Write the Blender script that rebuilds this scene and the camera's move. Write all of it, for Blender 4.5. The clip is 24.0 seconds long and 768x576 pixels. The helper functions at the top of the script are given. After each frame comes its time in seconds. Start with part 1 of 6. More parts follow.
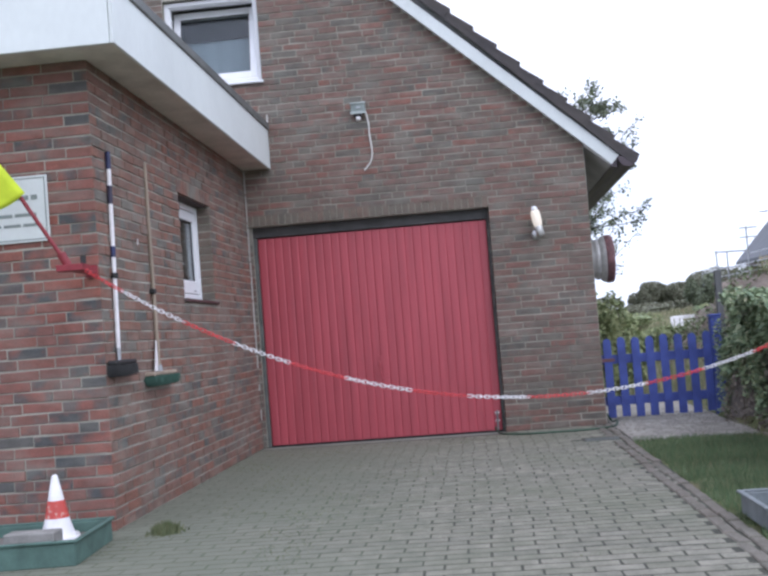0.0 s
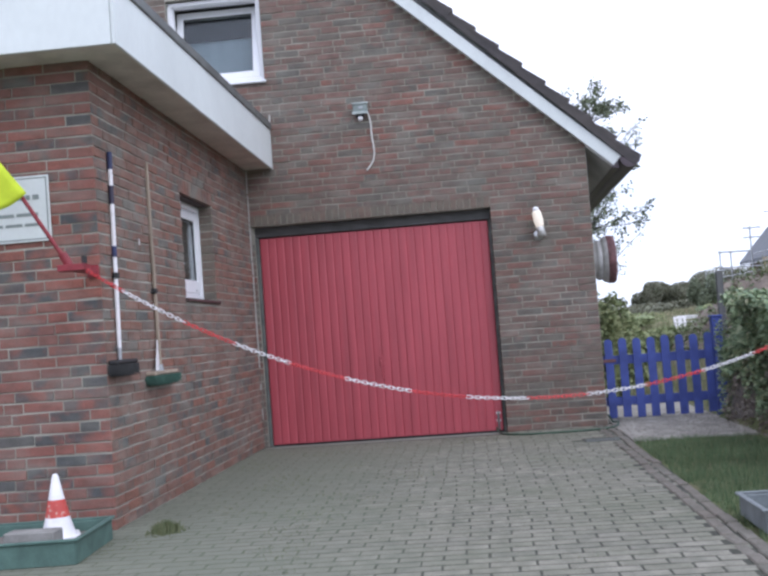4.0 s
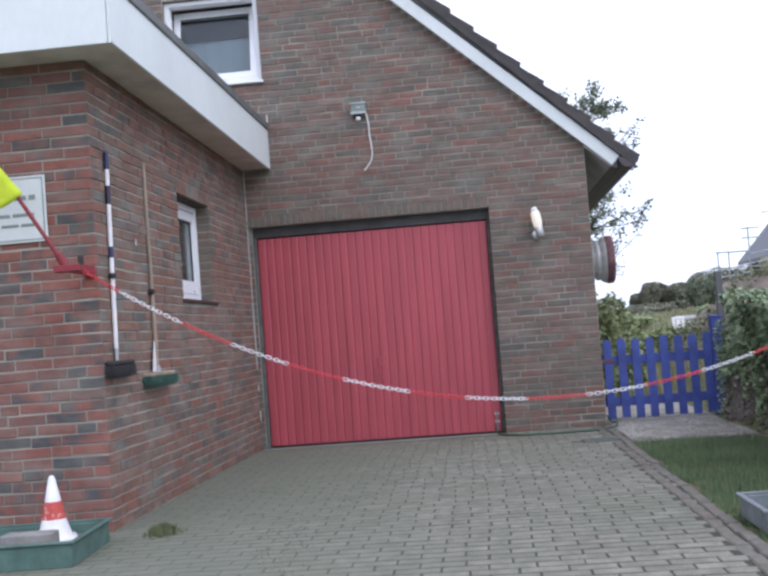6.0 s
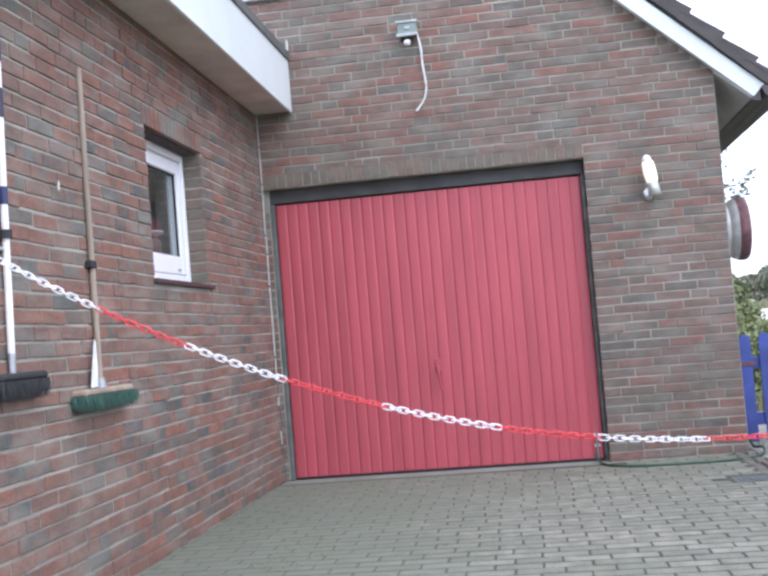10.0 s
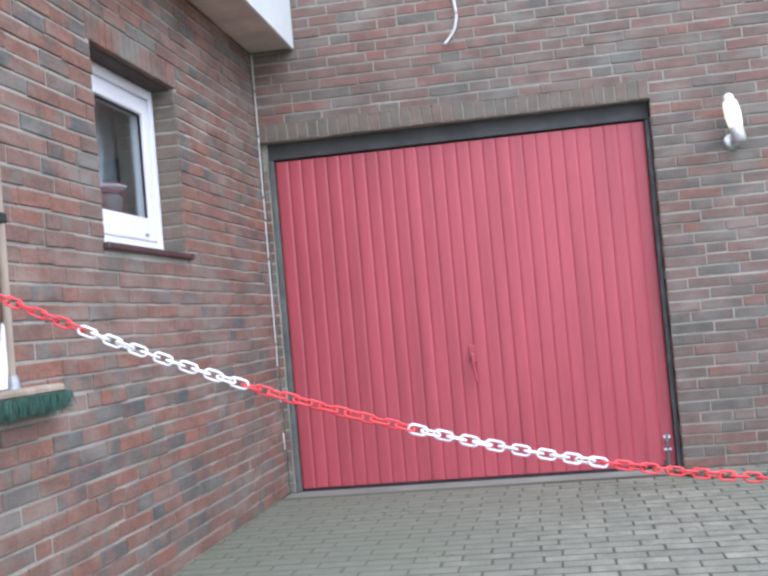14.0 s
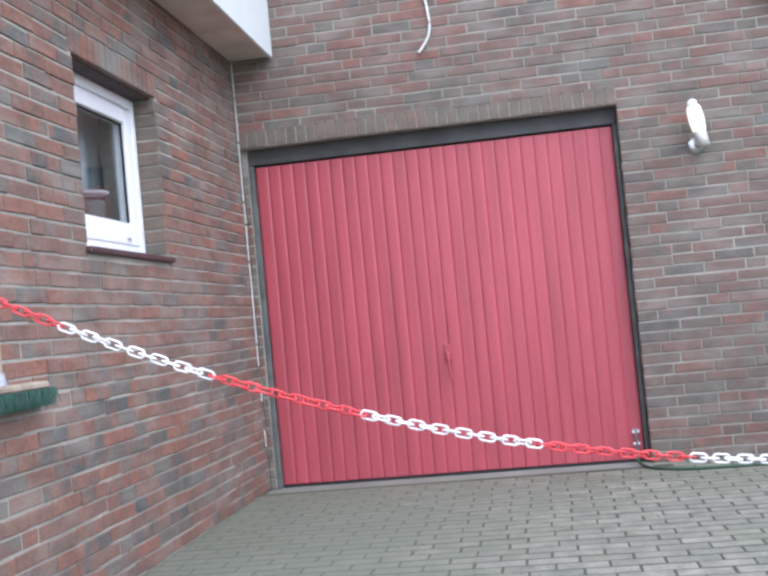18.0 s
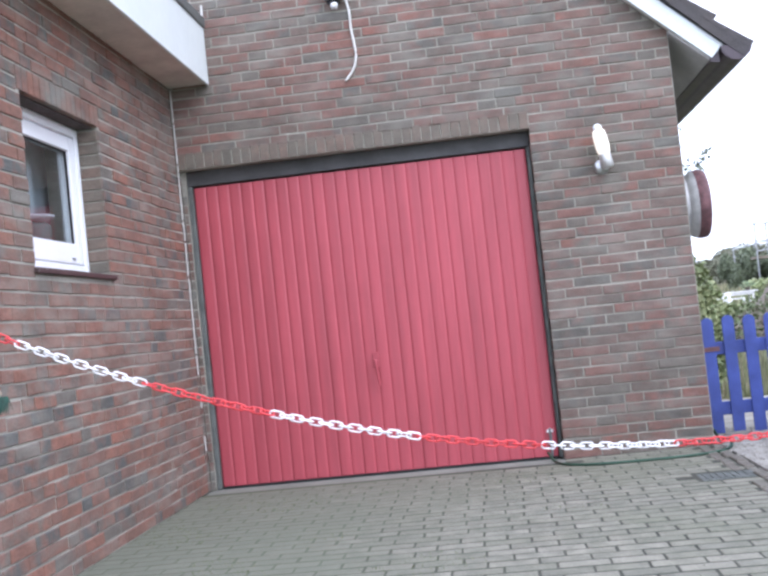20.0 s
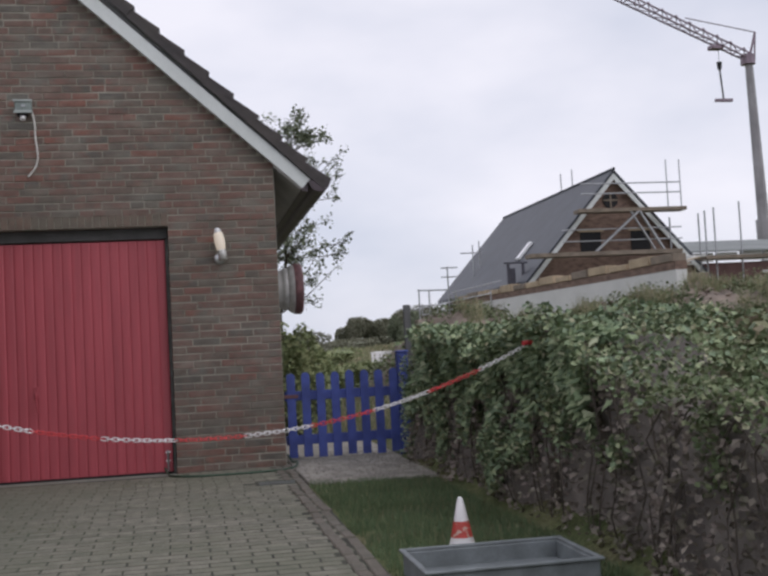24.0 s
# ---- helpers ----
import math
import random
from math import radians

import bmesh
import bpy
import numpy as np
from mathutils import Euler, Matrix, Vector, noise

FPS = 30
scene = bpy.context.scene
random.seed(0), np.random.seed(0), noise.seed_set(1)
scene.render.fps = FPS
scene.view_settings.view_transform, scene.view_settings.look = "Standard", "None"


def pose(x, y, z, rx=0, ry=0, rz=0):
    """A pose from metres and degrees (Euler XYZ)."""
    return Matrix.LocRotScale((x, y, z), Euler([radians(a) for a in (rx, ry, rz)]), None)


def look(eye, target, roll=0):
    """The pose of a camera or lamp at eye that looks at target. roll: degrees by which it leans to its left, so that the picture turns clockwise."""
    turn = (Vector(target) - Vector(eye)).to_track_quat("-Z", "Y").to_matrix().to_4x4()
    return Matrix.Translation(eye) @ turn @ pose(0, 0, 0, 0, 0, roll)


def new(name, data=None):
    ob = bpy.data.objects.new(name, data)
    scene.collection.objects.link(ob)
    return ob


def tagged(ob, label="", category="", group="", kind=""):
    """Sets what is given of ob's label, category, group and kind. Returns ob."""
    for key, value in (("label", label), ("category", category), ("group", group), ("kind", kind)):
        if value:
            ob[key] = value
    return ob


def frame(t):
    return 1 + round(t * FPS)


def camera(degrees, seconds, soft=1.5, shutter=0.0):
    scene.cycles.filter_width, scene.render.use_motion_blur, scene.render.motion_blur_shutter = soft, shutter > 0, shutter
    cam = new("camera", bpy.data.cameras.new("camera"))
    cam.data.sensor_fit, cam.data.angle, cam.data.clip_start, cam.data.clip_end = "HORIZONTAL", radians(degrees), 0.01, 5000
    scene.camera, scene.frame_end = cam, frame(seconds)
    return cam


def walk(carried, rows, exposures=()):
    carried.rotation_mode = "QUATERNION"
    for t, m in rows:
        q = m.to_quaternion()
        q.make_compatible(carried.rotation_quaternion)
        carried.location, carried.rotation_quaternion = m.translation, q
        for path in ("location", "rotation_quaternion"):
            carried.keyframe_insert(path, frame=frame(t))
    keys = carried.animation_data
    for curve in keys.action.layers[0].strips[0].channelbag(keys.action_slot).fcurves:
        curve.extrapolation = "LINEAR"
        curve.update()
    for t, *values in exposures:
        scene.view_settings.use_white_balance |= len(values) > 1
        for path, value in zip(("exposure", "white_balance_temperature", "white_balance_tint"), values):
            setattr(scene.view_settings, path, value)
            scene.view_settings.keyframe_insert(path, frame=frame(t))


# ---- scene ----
cam = camera(39.03, 24.0, soft=2.8, shutter=0.0)
PATH = [
    (0, (-0.187, -10.258, 0.994), (-0.3533, -8.2665, 1.0806), -4.48),
    (0.5, (-0.170, -10.270, 0.999), (-0.3303, -8.2779, 1.0826), -4.58),
    (1, (-0.183, -10.258, 1.005), (-0.3573, -8.2672, 1.0916), -4.58),
    (1.5, (-0.184, -10.259, 0.996), (-0.3633, -8.2687, 1.0845), -4.38),
    (2, (-0.185, -10.257, 0.992), (-0.3503, -8.2655, 1.0796), -4.58),
    (2.5, (-0.183, -10.260, 1.005), (-0.3513, -8.2686, 1.0896), -4.48),
    (4.5, (-0.163, -10.271, 1.000), (-0.3362, -8.2801, 1.0855), -4.28),
    (5, (-0.185, -10.257, 0.996), (-0.3532, -8.2657, 1.0826), -4.58),
    (5.5, (-0.178, -10.261, 1.002), (-0.3463, -8.2696, 1.0876), -4.48),
    (6, (-0.170, -10.239, 1.000), (-0.3393, -8.2478, 1.0865), -4.38),
    (6.5, (-0.189, -10.139, 0.998), (-0.3567, -8.1479, 1.0878), -4.48),
    (7, (-0.188, -9.963, 1.005), (-0.3563, -7.9724, 1.0985), -4.48),
    (7.5, (-0.222, -9.578, 1.014), (-0.3979, -7.5886, 1.1111), -4.29),
    (8, (-0.267, -9.121, 0.997), (-0.4555, -7.1322, 1.0987), -3.89),
    (8.5, (-0.315, -8.720, 0.998), (-0.5221, -6.7336, 1.1043), -3.59),
    (9, (-0.362, -8.369, 1.002), (-0.5876, -6.3851, 1.1120), -4.19),
    (9.5, (-0.425, -7.992, 0.994), (-0.6723, -6.0095, 1.0947), -4.20),
    (10, (-0.454, -7.686, 0.993), (-0.7178, -5.7053, 1.0814), -4.70),
    (10.5, (-0.500, -7.266, 0.980), (-0.7802, -5.2872, 1.0535), -6.07),
    (12.5, (-0.637, -6.356, 0.974), (-0.9457, -4.3810, 1.0389), -5.14),
    (13, (-0.636, -6.356, 0.965), (-0.9468, -4.3814, 1.0329), -5.04),
    (13.5, (-0.636, -6.359, 0.975), (-0.9429, -4.3837, 1.0389), -4.84),
    (14, (-0.649, -6.351, 0.977), (-0.9528, -4.3752, 1.0409), -5.04),
    (14.5, (-0.635, -6.361, 0.965), (-0.9427, -4.3859, 1.0319), -5.14),
    (15, (-0.630, -6.362, 0.969), (-0.9398, -4.3872, 1.0339), -4.94),
    (15.5, (-0.634, -6.355, 0.974), (-0.9428, -4.3800, 1.0379), -5.04),
    (16, (-0.638, -6.353, 0.966), (-0.9457, -4.3779, 1.0319), -5.24),
    (16.5, (-0.633, -6.370, 0.967), (-0.9399, -4.3948, 1.0329), -5.04),
    (17, (-0.614, -6.424, 0.971), (-0.9125, -4.4473, 1.0346), -5.10),
    (17.5, (-0.573, -6.504, 0.960), (-0.8611, -4.5259, 1.0253), -5.06),
    (18, (-0.549, -6.533, 0.955), (-0.8327, -4.5543, 1.0220), -5.43),
    (18.5, (-0.557, -6.535, 0.958), (-0.8376, -4.5559, 1.0250), -5.33),
    (19, (-0.515, -6.636, 0.961), (-0.7767, -4.6543, 1.0270), -5.23),
    (19.5, (-0.410, -6.895, 0.961), (-0.6101, -4.9060, 1.0312), -5.93),
    (21.5, (-0.322, -7.090, 0.964), (-0.4959, -5.0986, 1.0349), -6.24),
    (22, (-0.200, -7.488, 0.981), (-0.2905, -5.4911, 1.0588), -5.64),
    (22.5, (-0.083, -7.954, 0.999), (-0.0931, -5.9567, 1.0977), -4.83),
    (23, (0.011, -8.525, 1.004), (0.1413, -6.5319, 1.1075), -3.73),
    (23.5, (0.085, -9.063, 0.991), (0.3506, -7.0834, 1.1023), -4.09),
    (24, (0.144, -9.481, 0.978), (0.5017, -7.5165, 1.0887), -2.94),
]
EXPOSURES = [(0.0, 0.72, 5600, 15), (6.5, 0.72, 5600, 15), (7.5, 0.76, 5600, 15), (8.0, 0.84, 5600, 15), (8.5, 1.04, 5600, 15), (10.0, 1.40, 5550, 14), (12.5, 1.55, 5500, 13), (19.0, 1.55, 5500, 13),
             (19.5, 1.53, 5500, 14), (21.5, 1.48, 5550, 15), (22.5, 1.12, 5600, 16), (23.0, 0.68, 5650, 16), (23.5, 0.15, 6050, 16), (24.0, -0.12, 6200, 15)]
walk(cam, [(t, look(eye, target, roll)) for t, eye, target, roll in PATH], EXPOSURES)

# ---- light: an overcast sky with a weak, wide sun ----
world = bpy.data.worlds.new("overcast_sky")
scene.world = world
world.use_nodes = True
wn, wl = world.node_tree.nodes, world.node_tree.links
wn.clear()
w_out = wn.new("ShaderNodeOutputWorld")
w_bg = wn.new("ShaderNodeBackground")
w_sky = wn.new("ShaderNodeTexSky")
w_sky.sky_type, w_sky.sun_disc = "NISHITA", False
w_sky.sun_elevation, w_sky.sun_rotation = radians(43), radians(137)
w_coord = wn.new("ShaderNodeTexCoord")
w_noise = wn.new("ShaderNodeTexNoise")
w_noise.inputs["Scale"].default_value, w_noise.inputs["Detail"].default_value = 2.2, 5
w_ramp = wn.new("ShaderNodeValToRGB")
w_ramp.color_ramp.elements[0].position, w_ramp.color_ramp.elements[0].color = 0.36, (7.6, 7.9, 8.6, 1)
w_ramp.color_ramp.elements[1].position, w_ramp.color_ramp.elements[1].color = 0.60, (10.6, 10.4, 10.6, 1)
w_mix = wn.new("ShaderNodeMix")
w_mix.data_type = "RGBA"
w_mix.inputs["Factor"].default_value = 0.9
w_map = wn.new("ShaderNodeMapping")
w_map.inputs["Scale"].default_value = (1.0, 1.0, 2.2)       # clouds in flat layers
wl.new(w_coord.outputs["Generated"], w_map.inputs["Vector"])
wl.new(w_map.outputs["Vector"], w_noise.inputs["Vector"])
wl.new(w_noise.outputs["Fac"], w_ramp.inputs["Fac"])
wl.new(w_sky.outputs["Color"], w_mix.inputs["A"])
wl.new(w_ramp.outputs["Color"], w_mix.inputs["B"])
wl.new(w_mix.outputs["Result"], w_bg.inputs["Color"])
w_bg.inputs["Strength"].default_value = 0.1
wl.new(w_bg.outputs["Background"], w_out.inputs["Surface"])

sun_data = bpy.data.lights.new("sun", "SUN")
sun_data.energy, sun_data.angle, sun_data.color = 0.75, radians(40), (1.0, 0.96, 0.9)
sun = new("sun", sun_data)
sun.matrix_world = look((11, -12, 15), (0, 0, 0))


# ---- materials ----
def mat(name, rough=0.8, metal=0.0, spec=0.5):
    m = bpy.data.materials.new(name)
    m.use_nodes = True
    b = m.node_tree.nodes["Principled BSDF"]
    b.inputs["Roughness"].default_value, b.inputs["Metallic"].default_value = rough, metal
    b.inputs["Specular IOR Level"].default_value = spec
    return m, m.node_tree.nodes, m.node_tree.links, b


def ramp(nodes, stops, constant=False):
    r = nodes.new("ShaderNodeValToRGB")
    cr = r.color_ramp
    if constant:
        cr.interpolation = "CONSTANT"
    while len(cr.elements) < len(stops):
        cr.elements.new(0.5)
    for e, (p, c) in zip(cr.elements, stops):
        e.position, e.color = p, (*c, 1)
    return r


def noise_node(nodes, links, scale, detail=4, world_space=True, stretch=None):
    n = nodes.new("ShaderNodeTexNoise")
    n.inputs["Scale"].default_value, n.inputs["Detail"].default_value = scale, detail
    if world_space:
        g = nodes.new("ShaderNodeNewGeometry")
        src = g.outputs["Position"]
    else:
        g = nodes.new("ShaderNodeTexCoord")
        src = g.outputs["Object"]
    if stretch:
        mp = nodes.new("ShaderNodeMapping")
        mp.inputs["Scale"].default_value = stretch
        links.new(src, mp.inputs["Vector"])
        src = mp.outputs["Vector"]
    links.new(src, n.inputs["Vector"])
    return n


def mixed(nodes, links, a, b, fac, mode="MIX"):
    m = nodes.new("ShaderNodeMix")
    m.data_type, m.blend_type = "RGBA", mode
    for key, v in (("A", a), ("B", b), ("Factor", fac)):
        if isinstance(v, (int, float)):
            m.inputs[key].default_value = v
        elif isinstance(v, tuple):
            m.inputs[key].default_value = (*v, 1)
        else:
            links.new(v, m.inputs[key])
    return m.outputs["Result"]


def bumped(nodes, links, bsdf, height, strength=0.3, distance=0.01):
    b = nodes.new("ShaderNodeBump")
    b.inputs["Strength"].default_value, b.inputs["Distance"].default_value = strength, distance
    links.new(height, b.inputs["Height"])
    links.new(b.outputs["Normal"], bsdf.inputs["Normal"])


def piece_random(nodes, links):
    """One number for each piece, whether it is an object of its own or an island of a joined mesh."""
    o, g, a, f = nodes.new("ShaderNodeObjectInfo"), nodes.new("ShaderNodeNewGeometry"), nodes.new("ShaderNodeMath"), nodes.new("ShaderNodeMath")
    a.operation, f.operation = "ADD", "FRACT"
    links.new(o.outputs["Random"], a.inputs[0])
    links.new(g.outputs["Random Per Island"], a.inputs[1])
    links.new(a.outputs[0], f.inputs[0])
    return f.outputs[0]


def plain(name, color, rough=0.6, metal=0.0, var=0.15, scale=9, fine=90, bump=0.15, spec=0.5, stretch=None):
    """A painted or simple surface with variation at two scales."""
    m, n, l, b = mat(name, rough, metal, spec)
    big, small = noise_node(n, l, scale, 5, stretch=stretch), noise_node(n, l, fine, 3, stretch=stretch)
    lo = tuple(c * (1 - var) for c in color)
    hi = tuple(min(1, c * (1 + var)) for c in color)
    r = ramp(n, [(0.3, lo), (0.7, hi)])
    l.new(big.outputs["Fac"], r.inputs["Fac"])
    r2 = ramp(n, [(0.3, (1 - var * 0.6,) * 3), (0.7, (1, 1, 1))])
    l.new(small.outputs["Fac"], r2.inputs["Fac"])
    l.new(mixed(n, l, r.outputs["Color"], r2.outputs["Color"], 1.0, "MULTIPLY"), b.inputs["Base Color"])
    if bump:
        bumped(n, l, b, small.outputs["Fac"], bump, 0.004)
    return m


def mossy(n, l, c, moss):
    """Moss and washed-in dirt that lies over the side of the yard along the wing."""
    g, sx, mr = n.new("ShaderNodeNewGeometry"), n.new("ShaderNodeSeparateXYZ"), n.new("ShaderNodeMapRange")
    l.new(g.outputs["Position"], sx.inputs[0])
    add = n.new("ShaderNodeMath")
    add.operation, add.inputs[1].default_value = "MULTIPLY_ADD", 1.6
    l.new(noise_node(n, l, 1.4, 5).outputs["Fac"], add.inputs[0])
    l.new(sx.outputs["X"], add.inputs[2])
    mr.inputs["From Min"].default_value, mr.inputs["From Max"].default_value = 0.55, -0.75
    mr.inputs["To Min"].default_value, mr.inputs["To Max"].default_value = 0.0, 0.72
    l.new(add.outputs[0], mr.inputs["Value"])
    return mixed(n, l, c, moss, mr.outputs["Result"])


def brick_material(name, palette, rough=0.85, dirt=(0.13, 0.11, 0.09), dirt_amount=0.5, moss=None, smear=0.0):
    """Pieces in several shades: each with grain, a burnt or mottled side, and stains that run over many pieces."""
    m, n, l, b = mat(name, rough, spec=0.35)
    rnd_ = piece_random(n, l)
    r = ramp(n, palette, constant=True)
    l.new(rnd_, r.inputs["Fac"])
    shift = n.new("ShaderNodeMath")
    shift.operation = "MULTIPLY_ADD"
    shift.inputs[1].default_value, shift.inputs[2].default_value = 7.31, 0.37
    wrap = n.new("ShaderNodeMath")
    wrap.operation = "FRACT"
    l.new(rnd_, shift.inputs[0])
    l.new(shift.outputs[0], wrap.inputs[0])
    r2 = ramp(n, palette, constant=True)
    l.new(wrap.outputs[0], r2.inputs["Fac"])
    fine, mid, big, streak = noise_node(n, l, 90, 6, stretch=(1, 0.5, 1)), noise_node(n, l, 9, 4), noise_node(n, l, 0.9, 6), noise_node(n, l, 17, 3, stretch=(0.7, 0.45, 1))
    half = ramp(n, [(0.42, (0, 0, 0)), (0.62, (0.85, 0.85, 0.85))])
    l.new(mid.outputs["Fac"], half.inputs["Fac"])
    c = mixed(n, l, r.outputs["Color"], r2.outputs["Color"], half.outputs["Color"])
    f = ramp(n, [(0.25, (0.78, 0.78, 0.78)), (0.75, (1.16, 1.15, 1.14))])
    l.new(fine.outputs["Fac"], f.inputs["Fac"])
    c = mixed(n, l, c, f.outputs["Color"], 1.0, "MULTIPLY")
    s = ramp(n, [(0.33, (0.76, 0.77, 0.75)), (0.66, (1.12, 1.11, 1.10))])
    l.new(streak.outputs["Fac"], s.inputs["Fac"])
    c = mixed(n, l, c, s.outputs["Color"], 0.85, "MULTIPLY")
    d = ramp(n, [(0.42, (0, 0, 0)), (0.72, (dirt_amount,) * 3)])
    l.new(big.outputs["Fac"], d.inputs["Fac"])
    c = mixed(n, l, c, dirt, d.outputs["Color"])
    if smear:
        k = ramp(n, [(0.46, (0, 0, 0)), (0.70, (smear,) * 3)])
        l.new(noise_node(n, l, 5.5, 7, stretch=(0.6, 0.6, 1.7)).outputs["Fac"], k.inputs["Fac"])
        c = mixed(n, l, c, (0.285, 0.275, 0.235), k.outputs["Color"])
    if moss:
        c = mossy(n, l, c, moss)
    l.new(c, b.inputs["Base Color"])
    bumped(n, l, b, mixed(n, l, fine.outputs["Fac"], streak.outputs["Fac"], 0.5), 0.7, 0.008)
    return m


M_BRICK = brick_material("clinker_brick", [(0.0, (0.205, 0.113, 0.093)), (0.16, (0.178, 0.115, 0.095)), (0.32, (0.228, 0.110, 0.086)), (0.42, (0.165, 0.122, 0.101)),
                                           (0.58, (0.150, 0.128, 0.107)), (0.76, (0.188, 0.116, 0.094)), (0.88, (0.124, 0.114, 0.100))], dirt=(0.145, 0.128, 0.108), smear=0.4)
M_WINGBRICK = brick_material("red_clinker_brick", [(0.0, (0.225, 0.113, 0.084)), (0.18, (0.186, 0.113, 0.090)), (0.32, (0.240, 0.115, 0.082)), (0.48, (0.200, 0.112, 0.087)),
                                                   (0.62, (0.150, 0.132, 0.113)), (0.76, (0.210, 0.112, 0.084)), (0.90, (0.100, 0.104, 0.098))], dirt=(0.15, 0.128, 0.105), smear=0.4)
M_FRONTBRICK = brick_material("front_clinker_brick", [(0.0, (0.245, 0.098, 0.078)), (0.20, (0.205, 0.100, 0.082)), (0.36, (0.262, 0.100, 0.076)), (0.52, (0.222, 0.098, 0.078)),
                                                      (0.64, (0.105, 0.105, 0.100)), (0.76, (0.228, 0.100, 0.080)), (0.88, (0.078, 0.082, 0.084))], dirt=(0.14, 0.115, 0.10), smear=0.3)
M_SOLDIER = brick_material("soldier_brick_clay", [(0.0, (0.178, 0.140, 0.112)), (0.35, (0.165, 0.142, 0.115)), (0.65, (0.192, 0.136, 0.108)), (0.88, (0.150, 0.134, 0.110))], dirt=(0.15, 0.135, 0.11))
M_PAVER = brick_material("concrete_paver", [(0.0, (0.226, 0.216, 0.174)), (0.25, (0.19, 0.186, 0.150)), (0.5, (0.256, 0.244, 0.199)), (0.75, (0.205, 0.201, 0.157))], 0.9, (0.14, 0.15, 0.10), 0.55, (0.155, 0.165, 0.125))
M_EDGE = brick_material("edging_brick", [(0.0, (0.175, 0.158, 0.134)), (0.5, (0.165, 0.155, 0.13)), (0.8, (0.158, 0.142, 0.118))], 0.9)
M_TILE = brick_material("roof_tile_clay", [(0.0, (0.042, 0.037, 0.042)), (0.5, (0.054, 0.047, 0.052)), (0.8, (0.036, 0.033, 0.038))], 0.55)
M_MORTAR = plain("mortar", (0.325, 0.308, 0.258), 0.95, var=0.32, scale=2.2, fine=60, bump=0.4)
M_JOINT = plain("mossy_joint", (0.052, 0.052, 0.038), 0.95, var=0.35, scale=2, fine=50, bump=0.4)
jn, jl = M_JOINT.node_tree.nodes, M_JOINT.node_tree.links
j_in = jn["Principled BSDF"].inputs["Base Color"]
jl.new(mossy(jn, jl, j_in.links[0].from_socket, (0.11, 0.125, 0.075)), j_in)
M_CONCRETE = plain("apron_concrete", (0.225, 0.23, 0.198), 0.9, var=0.2, scale=3, fine=70, bump=0.3)
M_WHITE = plain("white_board", (0.66, 0.69, 0.675), 0.5, var=0.10, scale=1.6, fine=45, bump=0.05)
M_FASCIA = plain("stained_white_fascia", (0.69, 0.72, 0.70), 0.5, var=0.07, scale=1.3, fine=25, bump=0.03, stretch=(1, 1, 0.6))
M_PVC = plain("white_window_plastic", (0.82, 0.82, 0.83), 0.3, var=0.03, scale=3, fine=40, bump=0.0)
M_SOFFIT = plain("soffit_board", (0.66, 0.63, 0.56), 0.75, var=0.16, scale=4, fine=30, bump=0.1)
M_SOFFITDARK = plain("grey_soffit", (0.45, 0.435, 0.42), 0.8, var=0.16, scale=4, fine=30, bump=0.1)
M_CAP = plain("roof_edge_trim", (0.14, 0.145, 0.14), 0.5, var=0.25, scale=6, fine=40, bump=0.1)
# red paled a little to take in the haze that lies over the door
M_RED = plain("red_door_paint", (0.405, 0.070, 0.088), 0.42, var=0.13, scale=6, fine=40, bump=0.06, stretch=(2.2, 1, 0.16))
M_DARKFRAME = plain("grey_green_frame", (0.115, 0.123, 0.112), 0.85, var=0.3)
M_HEADER = plain("dark_brown_header", (0.070, 0.068, 0.066), 0.7, var=0.25)
M_DARK = plain("dark_interior", (0.02, 0.02, 0.022), 0.9, var=0.2)
M_ROOM = plain("room_plaster", (0.30, 0.29, 0.27), 0.9, var=0.1)
M_CURTAIN = plain("pale_curtain", (0.74, 0.77, 0.79), 0.9, var=0.15, scale=14)
M_PANESKY = plain("pale_mirrored_sky", (0.27, 0.305, 0.32), 0.9, var=0.08, scale=4)
M_STEEL = plain("galvanised_steel", (0.42, 0.43, 0.44), 0.4, metal=0.9, var=0.2, scale=14)
M_EAVES = plain("dark_brown_eaves_paint", (0.078, 0.058, 0.068), 0.5, var=0.25)
M_RIM = plain("dull_rim_paint", (0.50, 0.49, 0.48), 0.45, metal=0.1, var=0.2, scale=16)
M_CHROME = plain("brushed_chrome", (0.50, 0.50, 0.50), 0.30, metal=0.9, var=0.1, bump=0.0)
M_SATIN = plain("satin_nickel", (0.52, 0.51, 0.48), 0.42, metal=0.55, var=0.1, bump=0.0)
M_RUST = plain("rusty_red_paint", (0.165, 0.078, 0.082), 0.7, var=0.35, scale=20)
M_REDPLASTIC = plain("red_chain_plastic", (0.62, 0.045, 0.05), 0.45, var=0.12, scale=20, bump=0.05)
M_WHITEPLASTIC = plain("white_chain_plastic", (0.78, 0.76, 0.76), 0.45, var=0.08, scale=20, bump=0.05)
M_REDMETAL = plain("red_bracket_paint", (0.23, 0.022, 0.03), 0.5, var=0.2, scale=20)
M_FLAG = plain("fluorescent_yellow_cloth", (0.62, 0.74, 0.03), 0.8, var=0.1, scale=12)
M_BLUE = plain("blue_pole_plastic", (0.022, 0.03, 0.095), 0.45, var=0.2)
M_NAVY = plain("dark_pole_plastic", (0.03, 0.025, 0.05), 0.5, var=0.2)
M_FENCE = plain("blue_fence_paint", (0.055, 0.08, 0.30), 0.65, var=0.25, scale=8)
